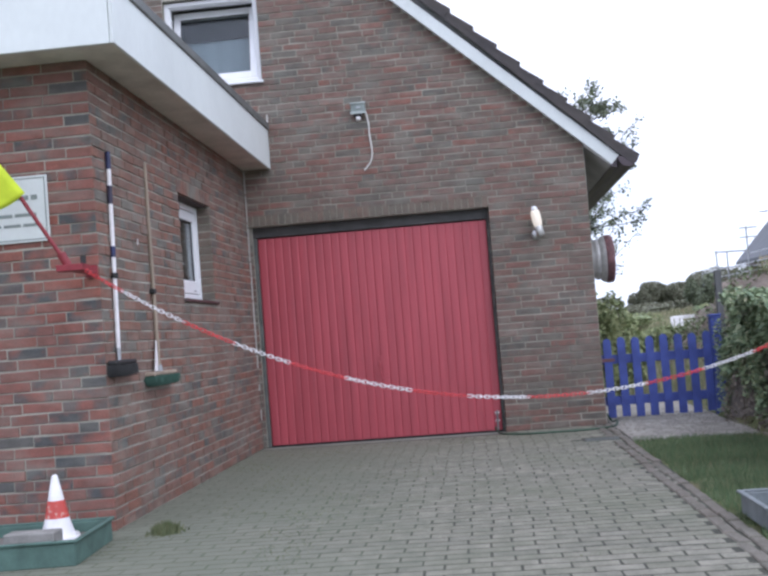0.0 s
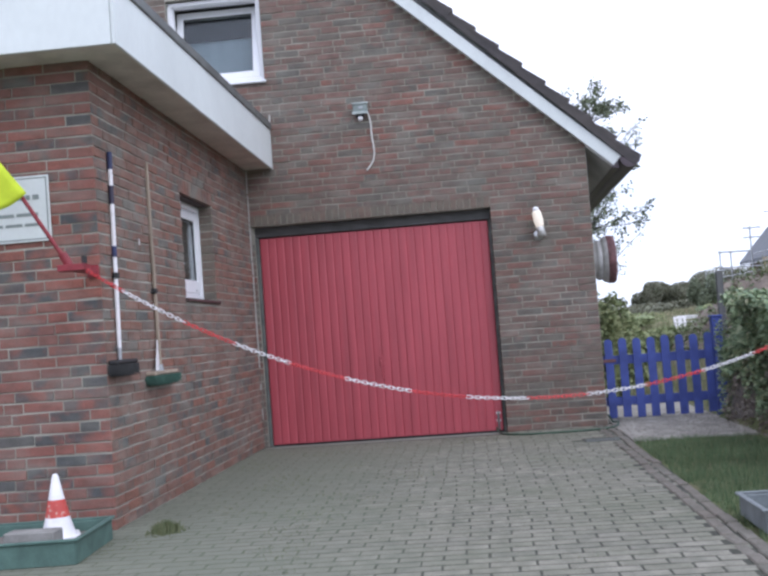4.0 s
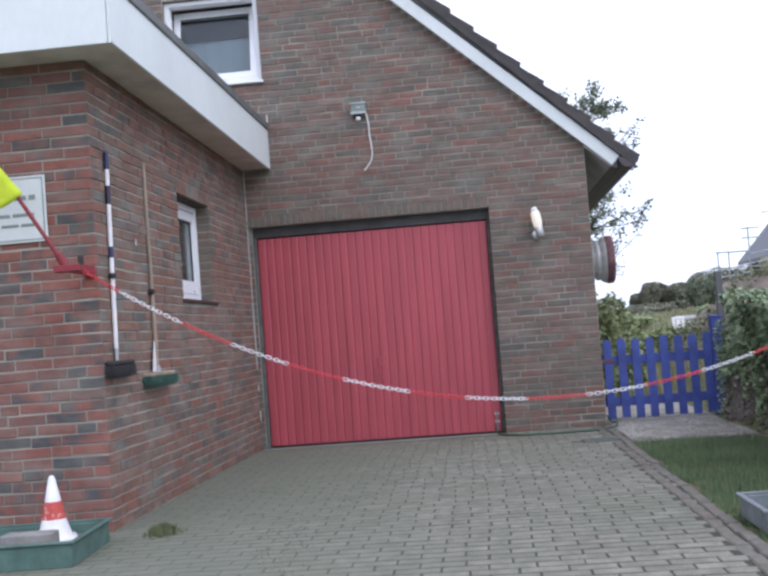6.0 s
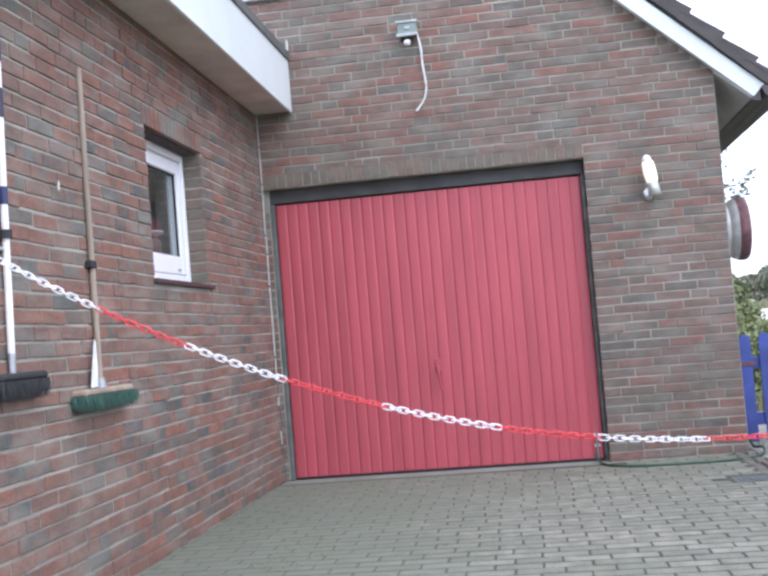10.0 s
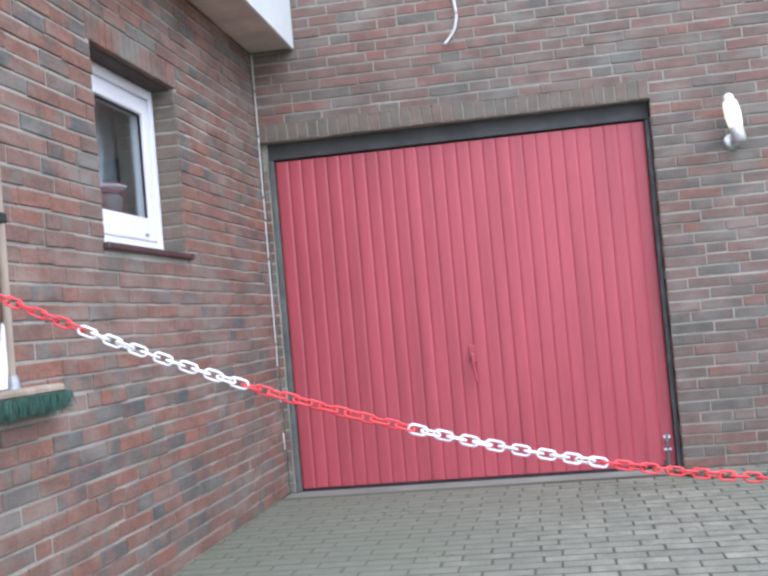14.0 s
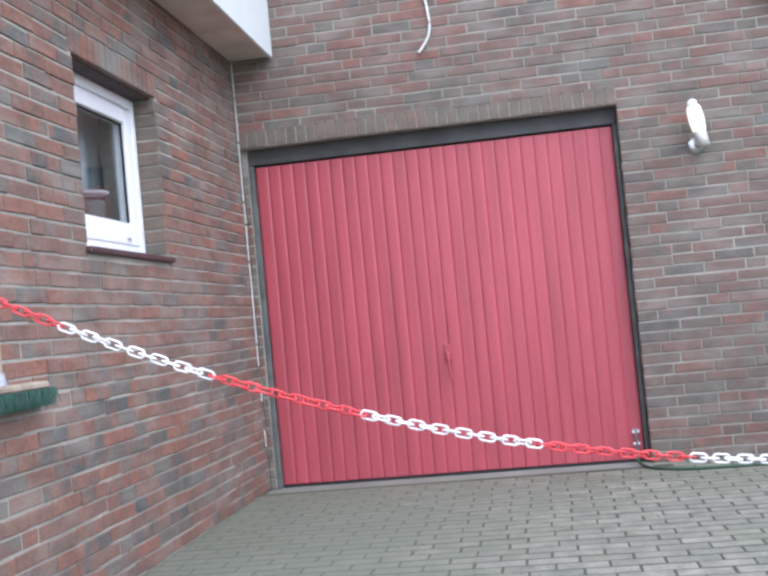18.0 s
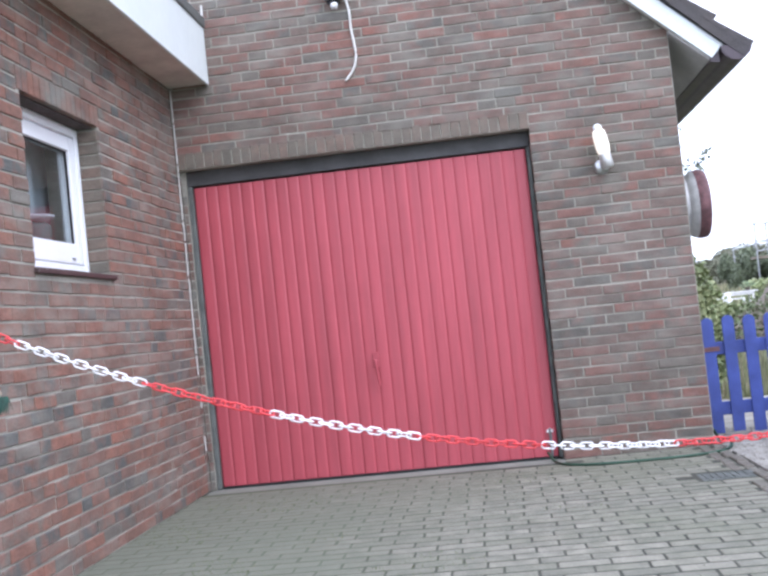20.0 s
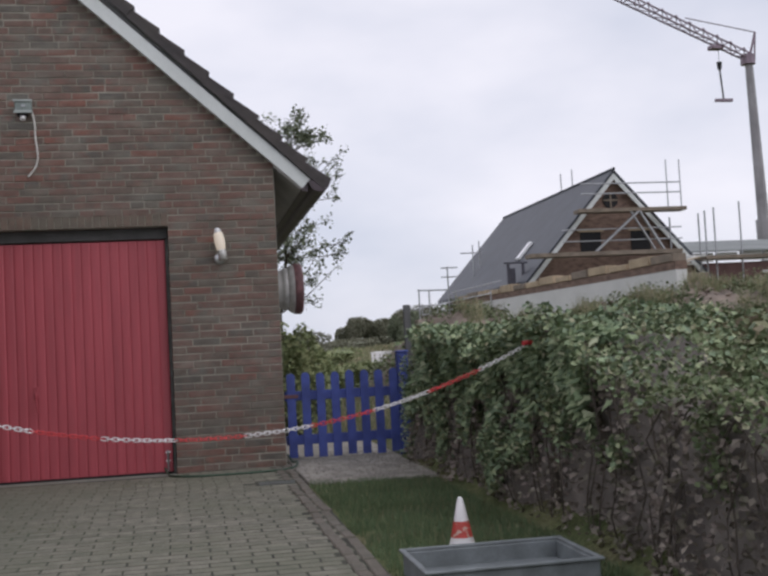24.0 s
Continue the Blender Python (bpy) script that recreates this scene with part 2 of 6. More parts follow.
M_HANDLE = plain("weathered_ash_wood", (0.34, 0.275, 0.205), 0.7, var=0.3, scale=10, stretch=(1, 1, 0.12))
M_GREENBRISTLE = plain("green_bristle", (0.03, 0.085, 0.06), 0.7, var=0.35, scale=40)
M_BLACK = plain("black_rubber", (0.02, 0.02, 0.02), 0.7, var=0.3)
M_GREENHOSE = plain("green_hose", (0.03, 0.075, 0.045), 0.5, var=0.2)
M_TROUGHGREEN = plain("green_trough_plastic", (0.085, 0.15, 0.125), 0.6, var=0.25)
M_TROUGHGREY = plain("grey_trough_plastic", (0.18, 0.20, 0.205), 0.6, var=0.25)
M_STONEBLOCK = plain("grey_stone_block", (0.26, 0.25, 0.23), 0.9, var=0.25)
M_CONEORANGE = plain("cone_red_band", (0.50, 0.065, 0.05), 0.5, var=0.15, scale=25)
kn, kl = M_CONEORANGE.node_tree.nodes, M_CONEORANGE.node_tree.links
k_in = kn["Principled BSDF"].inputs["Base Color"]
k_ramp = ramp(kn, [(0.60, (0, 0, 0)), (0.66, (0.85, 0.85, 0.85))])
kl.new(noise_node(kn, kl, 38, 4).outputs["Fac"], k_ramp.inputs["Fac"])
kl.new(mixed(kn, kl, k_in.links[0].from_socket, (0.55, 0.46, 0.38), k_ramp.outputs["Color"]), k_in)
M_CABLE = plain("white_cable", (0.62, 0.60, 0.56), 0.5, var=0.1)
M_BOXGREEN = plain("grey_green_box", (0.24, 0.28, 0.26), 0.5, var=0.2)
M_BOXEDGE = plain("grey_box_edge", (0.42, 0.46, 0.44), 0.5, var=0.15)
M_INK = plain("sign_ink", (0.22, 0.25, 0.24), 0.6, var=0.1)
M_SLATE = plain("slate_roof", (0.05, 0.056, 0.07), 0.5, var=0.2, scale=1.5, fine=10)
M_HOUSEBRICK = plain("new_brickwork", (0.205, 0.138, 0.108), 0.9, var=0.4, scale=3.5, fine=16, stretch=(1, 1, 2.6))
M_REDWALL = plain("dark_red_wall", (0.12, 0.065, 0.06), 0.9, var=0.3, scale=1.5, fine=14)
M_GREYROOF = plain("grey_sheet_roof", (0.22, 0.235, 0.225), 0.7, var=0.12, scale=0.6, fine=8)
M_BLUEGREY = plain("dark_blue_sheet", (0.068, 0.066, 0.085), 0.6, var=0.25)
M_TIMBER = plain("pale_timber", (0.42, 0.33, 0.22), 0.8, var=0.2, scale=2, fine=14)
M_PLANK = plain("scaffold_plank", (0.22, 0.18, 0.14), 0.85, var=0.25, scale=3, fine=20)
M_RENDER = plain("white_render", (0.60, 0.60, 0.58), 0.9, var=0.08, scale=1, fine=20)
M_MASONRYSILL = plain("dark_clinker_sill", (0.07, 0.045, 0.042), 0.5, var=0.3, scale=20)
M_LINTEL = plain("shaded_brick_underside", (0.075, 0.06, 0.055), 0.9, var=0.3, scale=20)
M_MAST = plain("crane_mast_steel", (0.30, 0.29, 0.30), 0.5, metal=0.3, var=0.2, scale=1)
M_LATTICE = plain("crane_jib_steel", (0.26, 0.20, 0.24), 0.5, metal=0.3, var=0.2, scale=1)
M_GREYWOOD = plain("weathered_grey_wood", (0.095, 0.095, 0.095), 0.85, var=0.35, scale=9, stretch=(1, 1, 0.15))
M_BARK = plain("bark", (0.085, 0.07, 0.055), 0.9, var=0.3, scale=12)
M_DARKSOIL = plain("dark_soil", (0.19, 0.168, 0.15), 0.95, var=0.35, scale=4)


def leaf_material(name, stops):
    m, n, l, b = mat(name, 0.6, spec=0.3)
    r = ramp(n, stops)
    l.new(piece_random(n, l), r.inputs["Fac"])
    big = noise_node(n, l, 1.6, 3)
    v = ramp(n, [(0.3, (0.65, 0.68, 0.6)), (0.7, (1.15, 1.15, 1.1))])
    l.new(big.outputs["Fac"], v.inputs["Fac"])
    l.new(mixed(n, l, r.outputs["Color"], v.outputs["Color"], 1.0, "MULTIPLY"), b.inputs["Base Color"])
    return m


M_IVY = leaf_material("ivy_leaf", [(0.0, (0.158, 0.211, 0.146)), (0.5, (0.241, 0.312, 0.19)), (0.85, (0.341, 0.391, 0.234)), (1.0, (0.467, 0.437, 0.314))])
M_IVYTOP = leaf_material("fresh_ivy_leaf", [(0.0, (0.157, 0.216, 0.142)), (0.45, (0.247, 0.32, 0.19)), (0.8, (0.339, 0.407, 0.246)), (1.0, (0.43, 0.443, 0.322))])
M_WEED = leaf_material("weed_leaf", [(0.0, (0.091, 0.124, 0.063)), (0.45, (0.15, 0.182, 0.091)), (0.8, (0.215, 0.202, 0.126)), (1.0, (0.273, 0.215, 0.175))])
M_BANKWEED = leaf_material("bank_weed_leaf", [(0.0, (0.102, 0.138, 0.068)), (0.5, (0.156, 0.198, 0.101)), (0.85, (0.216, 0.228, 0.135)), (1.0, (0.264, 0.228, 0.189))])
M_DRY = leaf_material("dry_leaf", [(0.0, (0.198, 0.164, 0.152)), (0.45, (0.249, 0.208, 0.193)), (0.75, (0.224, 0.208, 0.164)), (1.0, (0.292, 0.244, 0.221))])
M_TREELEAF = leaf_material("tree_leaf", [(0.0, (0.13, 0.15, 0.109)), (0.6, (0.208, 0.234, 0.167)), (1.0, (0.273, 0.305, 0.203))])
M_BUSH = leaf_material("far_bush_leaf", [(0.0, (0.207, 0.25, 0.132)), (0.6, (0.311, 0.347, 0.175)), (1.0, (0.414, 0.42, 0.245))])
M_FARBUSH = leaf_material("distant_tree_leaf", [(0.0, (0.172, 0.165, 0.126)), (0.6, (0.214, 0.212, 0.155)), (1.0, (0.255, 0.264, 0.193))])
M_FIELD = leaf_material("field_grass_blade", [(0.0, (0.208, 0.233, 0.129)), (0.6, (0.326, 0.317, 0.193)), (1.0, (0.445, 0.365, 0.278))])
M_MOSS = leaf_material("moss_blade", [(0.0, (0.10, 0.12, 0.06)), (0.6, (0.14, 0.16, 0.08)), (1.0, (0.18, 0.18, 0.10))])
M_GRASS = leaf_material("grass_blade", [(0.0, (0.091, 0.139, 0.078)), (0.6, (0.141, 0.208, 0.108)), (1.0, (0.215, 0.23, 0.136))])


def ground_material():
    m, n, l, b = mat("garden_ground", 0.95, spec=0.2)
    a, c, f = noise_node(n, l, 0.35, 5), noise_node(n, l, 2.2, 5), noise_node(n, l, 40, 5)
    r = ramp(n, [(0.35, (0.07, 0.095, 0.04)), (0.48, (0.12, 0.135, 0.06)), (0.6, (0.17, 0.155, 0.09)), (0.72, (0.14, 0.11, 0.085))])
    mth = n.new("ShaderNodeMath")
    mth.operation = "MULTIPLY_ADD"
    mth.inputs[1].default_value, mth.inputs[2].default_value = 0.5, 0.25
    l.new(c.outputs["Fac"], mth.inputs[0])
    l.new(mixed(n, l, a.outputs["Fac"], c.outputs["Fac"], 0.5), r.inputs["Fac"])
    g = ramp(n, [(0.3, (0.6, 0.6, 0.6)), (0.7, (1.3, 1.3, 1.3))])
    l.new(f.outputs["Fac"], g.inputs["Fac"])
    l.new(mixed(n, l, r.outputs["Color"], g.outputs["Color"], 1.0, "MULTIPLY"), b.inputs["Base Color"])
    bumped(n, l, b, f.outputs["Fac"], 0.6, 0.03)
    return m


M_GROUND = ground_material()
M_EARTH = plain("dug_earth", (0.235, 0.190, 0.155), 0.95, var=0.4, scale=2.2, fine=16, bump=1.0)
M_PEBBLE = plain("pale_pebble", (0.34, 0.315, 0.28), 0.85, var=0.4, scale=30, fine=120)
M_GRAVEL = plain("pale_gravel", (0.36, 0.335, 0.295), 0.95, var=0.3, scale=5, fine=45, bump=0.7)


def glass_material():
    m, n, l, b = mat("window_glass", 0.03)
    n.remove(b)
    out = n["Material Output"]
    lw, pw, ml = n.new("ShaderNodeLayerWeight"), n.new("ShaderNodeMath"), n.new("ShaderNodeMath")
    tr, gl, mx = n.new("ShaderNodeBsdfTransparent"), n.new("ShaderNodeBsdfGlossy"), n.new("ShaderNodeMixShader")
    lw.inputs["Blend"].default_value = 0.5
    pw.operation, pw.inputs[1].default_value = "POWER", 4.5
    ml.operation, ml.inputs[1].default_value, ml.inputs[2].default_value = "MULTIPLY_ADD", 0.95, 0.045
    tr.inputs["Color"].default_value = (0.92, 0.95, 0.96, 1)
    gl.inputs["Roughness"].default_value = 0.02
    l.new(lw.outputs["Facing"], pw.inputs[0])
    l.new(pw.outputs[0], ml.inputs[0])
    l.new(ml.outputs[0], mx.inputs["Fac"])
    l.new(tr.outputs["BSDF"], mx.inputs[1])
    l.new(gl.outputs["BSDF"], mx.inputs[2])
    l.new(mx.outputs["Shader"], out.inputs["Surface"])
    return m


M_GLASS = glass_material()


def glow_material(name, color, strength):
    m, n, l, b = mat(name, 0.4)
    b.inputs["Base Color"].default_value = (0.60, 0.55, 0.47, 1)
    b.inputs["Emission Color"].default_value = (*color, 1)
    b.inputs["Emission Strength"].default_value = strength
    return m


M_GLOW = glow_material("lit_lamp_glass", (1.0, 0.84, 0.62), 0.30)


# ---- building helpers ----
def finish(name, bm, material, parent=None, smooth=False):
    me = bpy.data.meshes.new(name)
    bm.normal_update()
    bm.to_mesh(me)
    bm.free()
    if smooth:
        me.polygons.foreach_set("use_smooth", [True] * len(me.polygons))
    me.materials.append(material)
    ob = new(name, me)
    if parent is not None:
        ob.parent = parent
    return ob


def part(name, bm, material, parent, label="", smooth=False):
    ob = finish(name, bm, material, parent, smooth)
    return tagged(ob, label) if label else ob


def thing(name, label, category, at=(0, 0, 0), group="", kind=""):
    ob = new(name)
    ob.matrix_basis = Matrix.Translation(at)
    return tagged(ob, label, category, group, kind)


def box(bm, x0, x1, y0, y1, z0, z1, bevel=0.0, m=None):
    r = bmesh.ops.create_cube(bm, size=1)
    vs = r["verts"]
    for v in vs:
        v.co = Vector(((v.co.x + 0.5) * (x1 - x0) + x0, (v.co.y + 0.5) * (y1 - y0) + y0, (v.co.z + 0.5) * (z1 - z0) + z0))
    if bevel:
        es = list({e for v in vs for e in v.link_edges})
        vs = list({v for f in bmesh.ops.bevel(bm, geom=es, offset=bevel, segments=1, affect="EDGES")["faces"] for v in f.verts} | {v for v in vs if v.is_valid})
    if m is not None:
        bmesh.ops.transform(bm, matrix=m, verts=vs)
    return bm


def boxes(*dims, bevel=0.0):
    bm = bmesh.new()
    for d in dims:
        box(bm, *d, bevel=bevel)
    return bm


def tube(bm, a, b, r0, r1=None, seg=10, caps=True):
    a, b = Vector(a), Vector(b)
    r1 = r0 if r1 is None else r1
    q = (b - a).to_track_quat("Z", "Y").to_matrix().to_4x4()
    m = Matrix.Translation((a + b) / 2) @ q
    bmesh.ops.create_cone(bm, cap_ends=caps, segments=seg, radius1=r0, radius2=r1, depth=(b - a).length, matrix=m)
    return bm


def lathe(bm, profile, seg=24, m=None):
    """Turns (radius, height) pairs round z."""
    rings = []
    for r, h in profile:
        rings.append([bm.verts.new((r * math.cos(2 * math.pi * i / seg), r * math.sin(2 * math.pi * i / seg), h)) for i in range(seg)])
    for a, b in zip(rings, rings[1:]):
        for i in range(seg):
            bm.faces.new((a[i], a[(i + 1) % seg], b[(i + 1) % seg], b[i]))
    if m is not None:
        bmesh.ops.transform(bm, matrix=m, verts=[v for ring in rings for v in ring])
    return bm


def path_tube(bm, pts, r, seg=8):
    pts = [Vector(p) for p in pts]
    rings = []
    for i, p in enumerate(pts):
        d = (pts[min(i + 1, len(pts) - 1)] - pts[max(i - 1, 0)]).normalized()
        q = d.to_track_quat("Z", "Y")
        rings.append([bm.verts.new(p + q @ Vector((r * math.cos(2 * math.pi * k / seg), r * math.sin(2 * math.pi * k / seg), 0))) for k in range(seg)])
    for a, b in zip(rings, rings[1:]):
        for k in range(seg):
            bm.faces.new((a[k], a[(k + 1) % seg], b[(k + 1) % seg], b[k]))
    bm.faces.new(rings[0][::-1])
    bm.faces.new(rings[-1])
    return bm


def prism(bm, poly, y0, y1):
    """An x-z polygon carried from y0 to y1."""
    front = [bm.verts.new((x, y0, z)) for x, z in poly]
    back = [bm.verts.new((x, y1, z)) for x, z in poly]
    bm.faces.new(front)
    bm.faces.new(back[::-1])
    for i in range(len(poly)):
        j = (i + 1) % len(poly)
        bm.faces.new((front[j], front[i], back[i], back[j]))
    bmesh.ops.recalc_face_normals(bm, faces=bm.faces[:])
    return bm


def smoothly(pts, n):
    """A Catmull-Rom line through the points."""
    pts = [Vector(p) for p in pts]
    pts = [2 * pts[0] - pts[1]] + pts + [2 * pts[-1] - pts[-2]]
    out = []
    for i in range(1, len(pts) - 2):
        p0, p1, p2, p3 = pts[i - 1:i + 3]
        for k in range(n):
            t = k / n
            out.append(0.5 * ((2 * p1) + (p2 - p0) * t + (2 * p0 - 5 * p1 + 4 * p2 - p3) * t * t + (3 * p1 - p0 - 3 * p2 + p3) * t ** 3))
    return out + [pts[-2]]


def joined(name, verts, faces, material, parent=None, label="", kind=""):
    me = bpy.data.meshes.new(name)
    me.from_pydata(verts, [], faces)
    me.materials.append(material)
    ob = new(name, me)
    if parent is not None:
        ob.parent = parent
    return tagged(ob, label, kind=kind)


# ---- large structure: numbers of the plan ----
OPEN_L, OPEN_H = -2.32, 2.125          # garage opening from OPEN_L to 0
WALL_R = 0.936                          # right edge of the gable wall
WING_Y = -4.2                           # front of the flat-roofed wing
SOFFIT = 2.665
COURSE = 0.0634


def roof_z(x):
    """Underside of the verge board over the gable wall."""
    return 2.424 + 0.907 * (1.165 - x)


gable = bmesh.new()
APEX = -3.2
prism(gable, [(0.005, 0), (WALL_R, 0), (WALL_R, OPEN_H), (0.005, OPEN_H)], 0.005, 0.3)
prism(gable, [(OPEN_L - 0.3, OPEN_H), (WALL_R, OPEN_H), (WALL_R, roof_z(WALL_R)), (0.4, roof_z(0.4)), (OPEN_L - 0.3, 2.9)], 0.005, 0.3)
prism(gable, [(-2.07, 2.9397), (0.4, roof_z(0.4)), (-2.07, roof_z(-2.07))], 0.005, 0.3)
prism(gable, [(OPEN_L - 0.3, 0), (OPEN_L - 0.005, 0), (OPEN_L - 0.005, OPEN_H), (OPEN_L - 0.3, OPEN_H)], 0.01, 0.3)
prism(gable, [(OPEN_L - 0.3, 2.9), (-2.07, 2.9397), (-2.07, 3.53), (OPEN_L - 0.3, 3.53)], 0.005, 0.3)
prism(gable, [(-7.3, 0), (OPEN_L - 0.3, 0), (OPEN_L - 0.3, 3.53), (-7.3, 2.6)], 0.005, 0.3)
prism(gable, [(-7.3, 2.6), (OPEN_L - 0.3, 3.53), (-3.0, 3.53), (-3.0, 4.41), (APEX, roof_z(APEX))], 0.005, 0.3)
prism(gable, [(-3.0, 4.41), (-2.07, 4.41), (-2.07, roof_z(-2.07)), (APEX, roof_z(APEX))], 0.005, 0.3)
wall_gable = tagged(finish("wall_gable", gable, M_MORTAR), "gable wall of brown-red clinker brick with pale joints", "wall", kind="structure")

wing = bmesh.new()
# side wall with its window opening, then the front wall
SX = OPEN_L - 0.005
WIN = (-2.40, -1.45, 1.37, 2.168)
for y0, y1, z0, z1 in ((WING_Y + 0.005, WIN[0], 0, SOFFIT + 0.3), (WIN[1] + 0.005, 0.005, 0, SOFFIT + 0.3), (WIN[0], WIN[1] + 0.005, 0, WIN[2]), (WIN[0], WIN[1] + 0.005, WIN[3] + 0.004, SOFFIT + 0.3)):
    box(wing, SX - 0.3, SX, y0, y1, z0, z1)
wall_wing_side = tagged(finish("wall_wing_side", wing, M_MORTAR), "side wall of the flat-roofed wing in red-brown clinker brick", "wall", kind="structure")
wall_wing_front = tagged(finish("wall_wing_front", boxes((-7.3, SX - 0.3, WING_Y + 0.005, WING_Y + 0.3, 0, SOFFIT + 0.3)), M_MORTAR),
                         "front wall of the wing in red and grey clinker brick", "wall", kind="structure")
# the hole in the west wall is added, out of view, to bring in daylight
wall_back = tagged(finish("wall_back", boxes((WALL_R - 0.3, WALL_R, 0.3, 7.0, 0, 2.62), (-7.3, WALL_R, 7.0, 7.3, 0, 2.6), (-7.3, -7.0, WING_Y + 0.3, -3.4, 0, 2.6), (-7.3, -7.0, -0.8, 7.0, 0, 2.6), (-7.3, -7.0, -3.4, -0.8, 0, 0.85), (-7.3, -7.0, -3.4, -0.8, 2.3, 2.6)), M_MORTAR),
                   "plain outer walls of the house, with an added opening to the west", "wall", kind="structure")
house_floor = tagged(finish("floor", boxes((-7.0, SX - 0.3, WING_Y + 0.3, 7.0, -0.2, 0.02), (SX - 0.3, WALL_R - 0.3, 0.302, 7.0, -0.2, 0.02)), M_CONCRETE), "grey concrete floor inside the house", "floor", kind="structure")
# garage ceiling is unseen, added so no light leaks in over the door
ceiling = tagged(finish("ceiling", boxes((-7.0, SX - 0.3, WING_Y + 0.3, 7.0, 2.5, 2.6), (SX - 0.3, WALL_R - 0.3, 0.3, 7.0, 2.3, 2.4)), M_ROOM), "pale plaster ceilings added over wing and garage", "ceiling", kind="structure")
room_wall = tagged(finish("wall_room", boxes((-7.0, SX - 0.302, -0.12, 0.0, 0.02, 2.5)), M_ROOM), "pale plaster wall of the wing room", "wall", kind="structure")

# flat roof of the wing with its white fascia
flat_roof = thing("flat_roof", "flat roof edge with white fascia boards, dark trim and grey soffit", "roof", kind="structure")
FX, FY, F0, F1 = -2.045, -4.51, 2.665, 3.075
FALL = 0.0102                           # the eaves line rises towards the front


def fallen(bm, below):
    for v_ in bm.verts:
        if v_.co.z < below:
            v_.co.z -= FALL * v_.co.y
    return bm


part("soffit", fallen(boxes((-7.5, FX - 0.022, FY + 0.022, -0.004, F0 + 0.012, F0 + 0.03)), 9), M_SOFFIT, flat_roof, "weathered grey soffit boards")
part("fascia", fallen(boxes((FX - 0.022, FX, FY, -0.004, F0, F1), bevel=0.003), F0 + 0.1), M_FASCIA, flat_roof, "white fascia board with faint stains")
part("fascia", fallen(boxes((-7.5, FX - 0.026, FY, FY + 0.022, F0, F1), bevel=0.003), F0 + 0.1), M_FASCIA, flat_roof, "white fascia board with faint stains")
part("trim", boxes((FX - 0.05, FX + 0.014, FY - 0.014, -0.004, F1 - 0.028, F1 + 0.042), bevel=0.006), M_CAP, flat_roof, "dark grey metal roof edge trim")
part("trim", boxes((-7.5, FX - 0.054, FY - 0.014, FY + 0.05, F1 - 0.028, F1 + 0.042), bevel=0.006), M_CAP, flat_roof, "dark grey metal roof edge trim")
part("deck", boxes((-7.5, FX - 0.054, FY + 0.054, -0.004, F0 + 0.3, F1 + 0.03)), M_CAP, flat_roof, "dark bitumen roof deck")
part("corner_strip", boxes((FX - 0.001, FX + 0.002, FY - 0.002, FY + 0.012, F0 + 0.06, F1 - 0.002)), M_FASCIA, flat_roof, "white corner strip")
part("wire_end", tube(bmesh.new(), (FX + 0.008, -0.05, F1 + 0.04), (FX + 0.012, -0.06, F1 + 0.11), 0.008, seg=6), M_CABLE, flat_roof, "short pale wire end")

# pitched roof
main_roof = thing("pitched_roof", "pitched roof with dark clay tiles, white verge board and brown eaves", "roof", kind="structure")
slope = math.atan(0.93)
EAVE_X = 1.40


def tile_z(x):
    return 2.455 + 0.94 * (EAVE_X - x)


deck = bmesh.new()
prism(deck, [(EAVE_X - 0.06, tile_z(EAVE_X - 0.06) - 0.10), (EAVE_X - 0.06, tile_z(EAVE_X - 0.06) - 0.05), (APEX, tile_z(APEX) - 0.05), (APEX, tile_z(APEX) - 0.10)], -0.03, 7.4)
prism(deck, [(2 * APEX - EAVE_X, tile_z(EAVE_X) - 0.10), (2 * APEX - EAVE_X, tile_z(EAVE_X) - 0.05), (APEX, tile_z(APEX) - 0.05), (APEX, tile_z(APEX) - 0.10)], -0.03, 7.4)
part("roof_deck", deck, M_CAP, main_roof, "dark roof deck under the tiles")
verge = bmesh.new()
prism(verge, [(1.175, roof_z(1.175)), (1.25, roof_z(1.25) + 0.145), (APEX, roof_z(APEX) + 0.15), (APEX, roof_z(APEX))], -0.075, -0.05)
part("verge_board", verge, M_WHITE, main_roof, "white painted verge board")
vs = bmesh.new()
prism(vs, [(1.165, roof_z(1.165) + 0.005), (1.165, roof_z(1.165) + 0.03), (APEX, roof_z(APEX) + 0.03), (APEX, roof_z(APEX) + 0.005)], -0.048, 0.0)
part("verge_soffit", vs, M_SOFFIT, main_roof, "narrow grey board under the verge")
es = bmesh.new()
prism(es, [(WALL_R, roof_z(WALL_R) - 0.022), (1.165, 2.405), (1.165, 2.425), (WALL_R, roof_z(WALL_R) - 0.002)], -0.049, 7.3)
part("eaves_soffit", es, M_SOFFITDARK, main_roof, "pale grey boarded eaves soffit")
fb_ = bmesh.new()
prism(fb_, [(1.167, 2.395), (1.225, 2.385), (1.225, 2.50), (1.167, 2.50)], -0.06, 7.3)
part("eaves_board", fb_, M_EAVES, main_roof, "dark brown eaves board")
gut = bmesh.new()
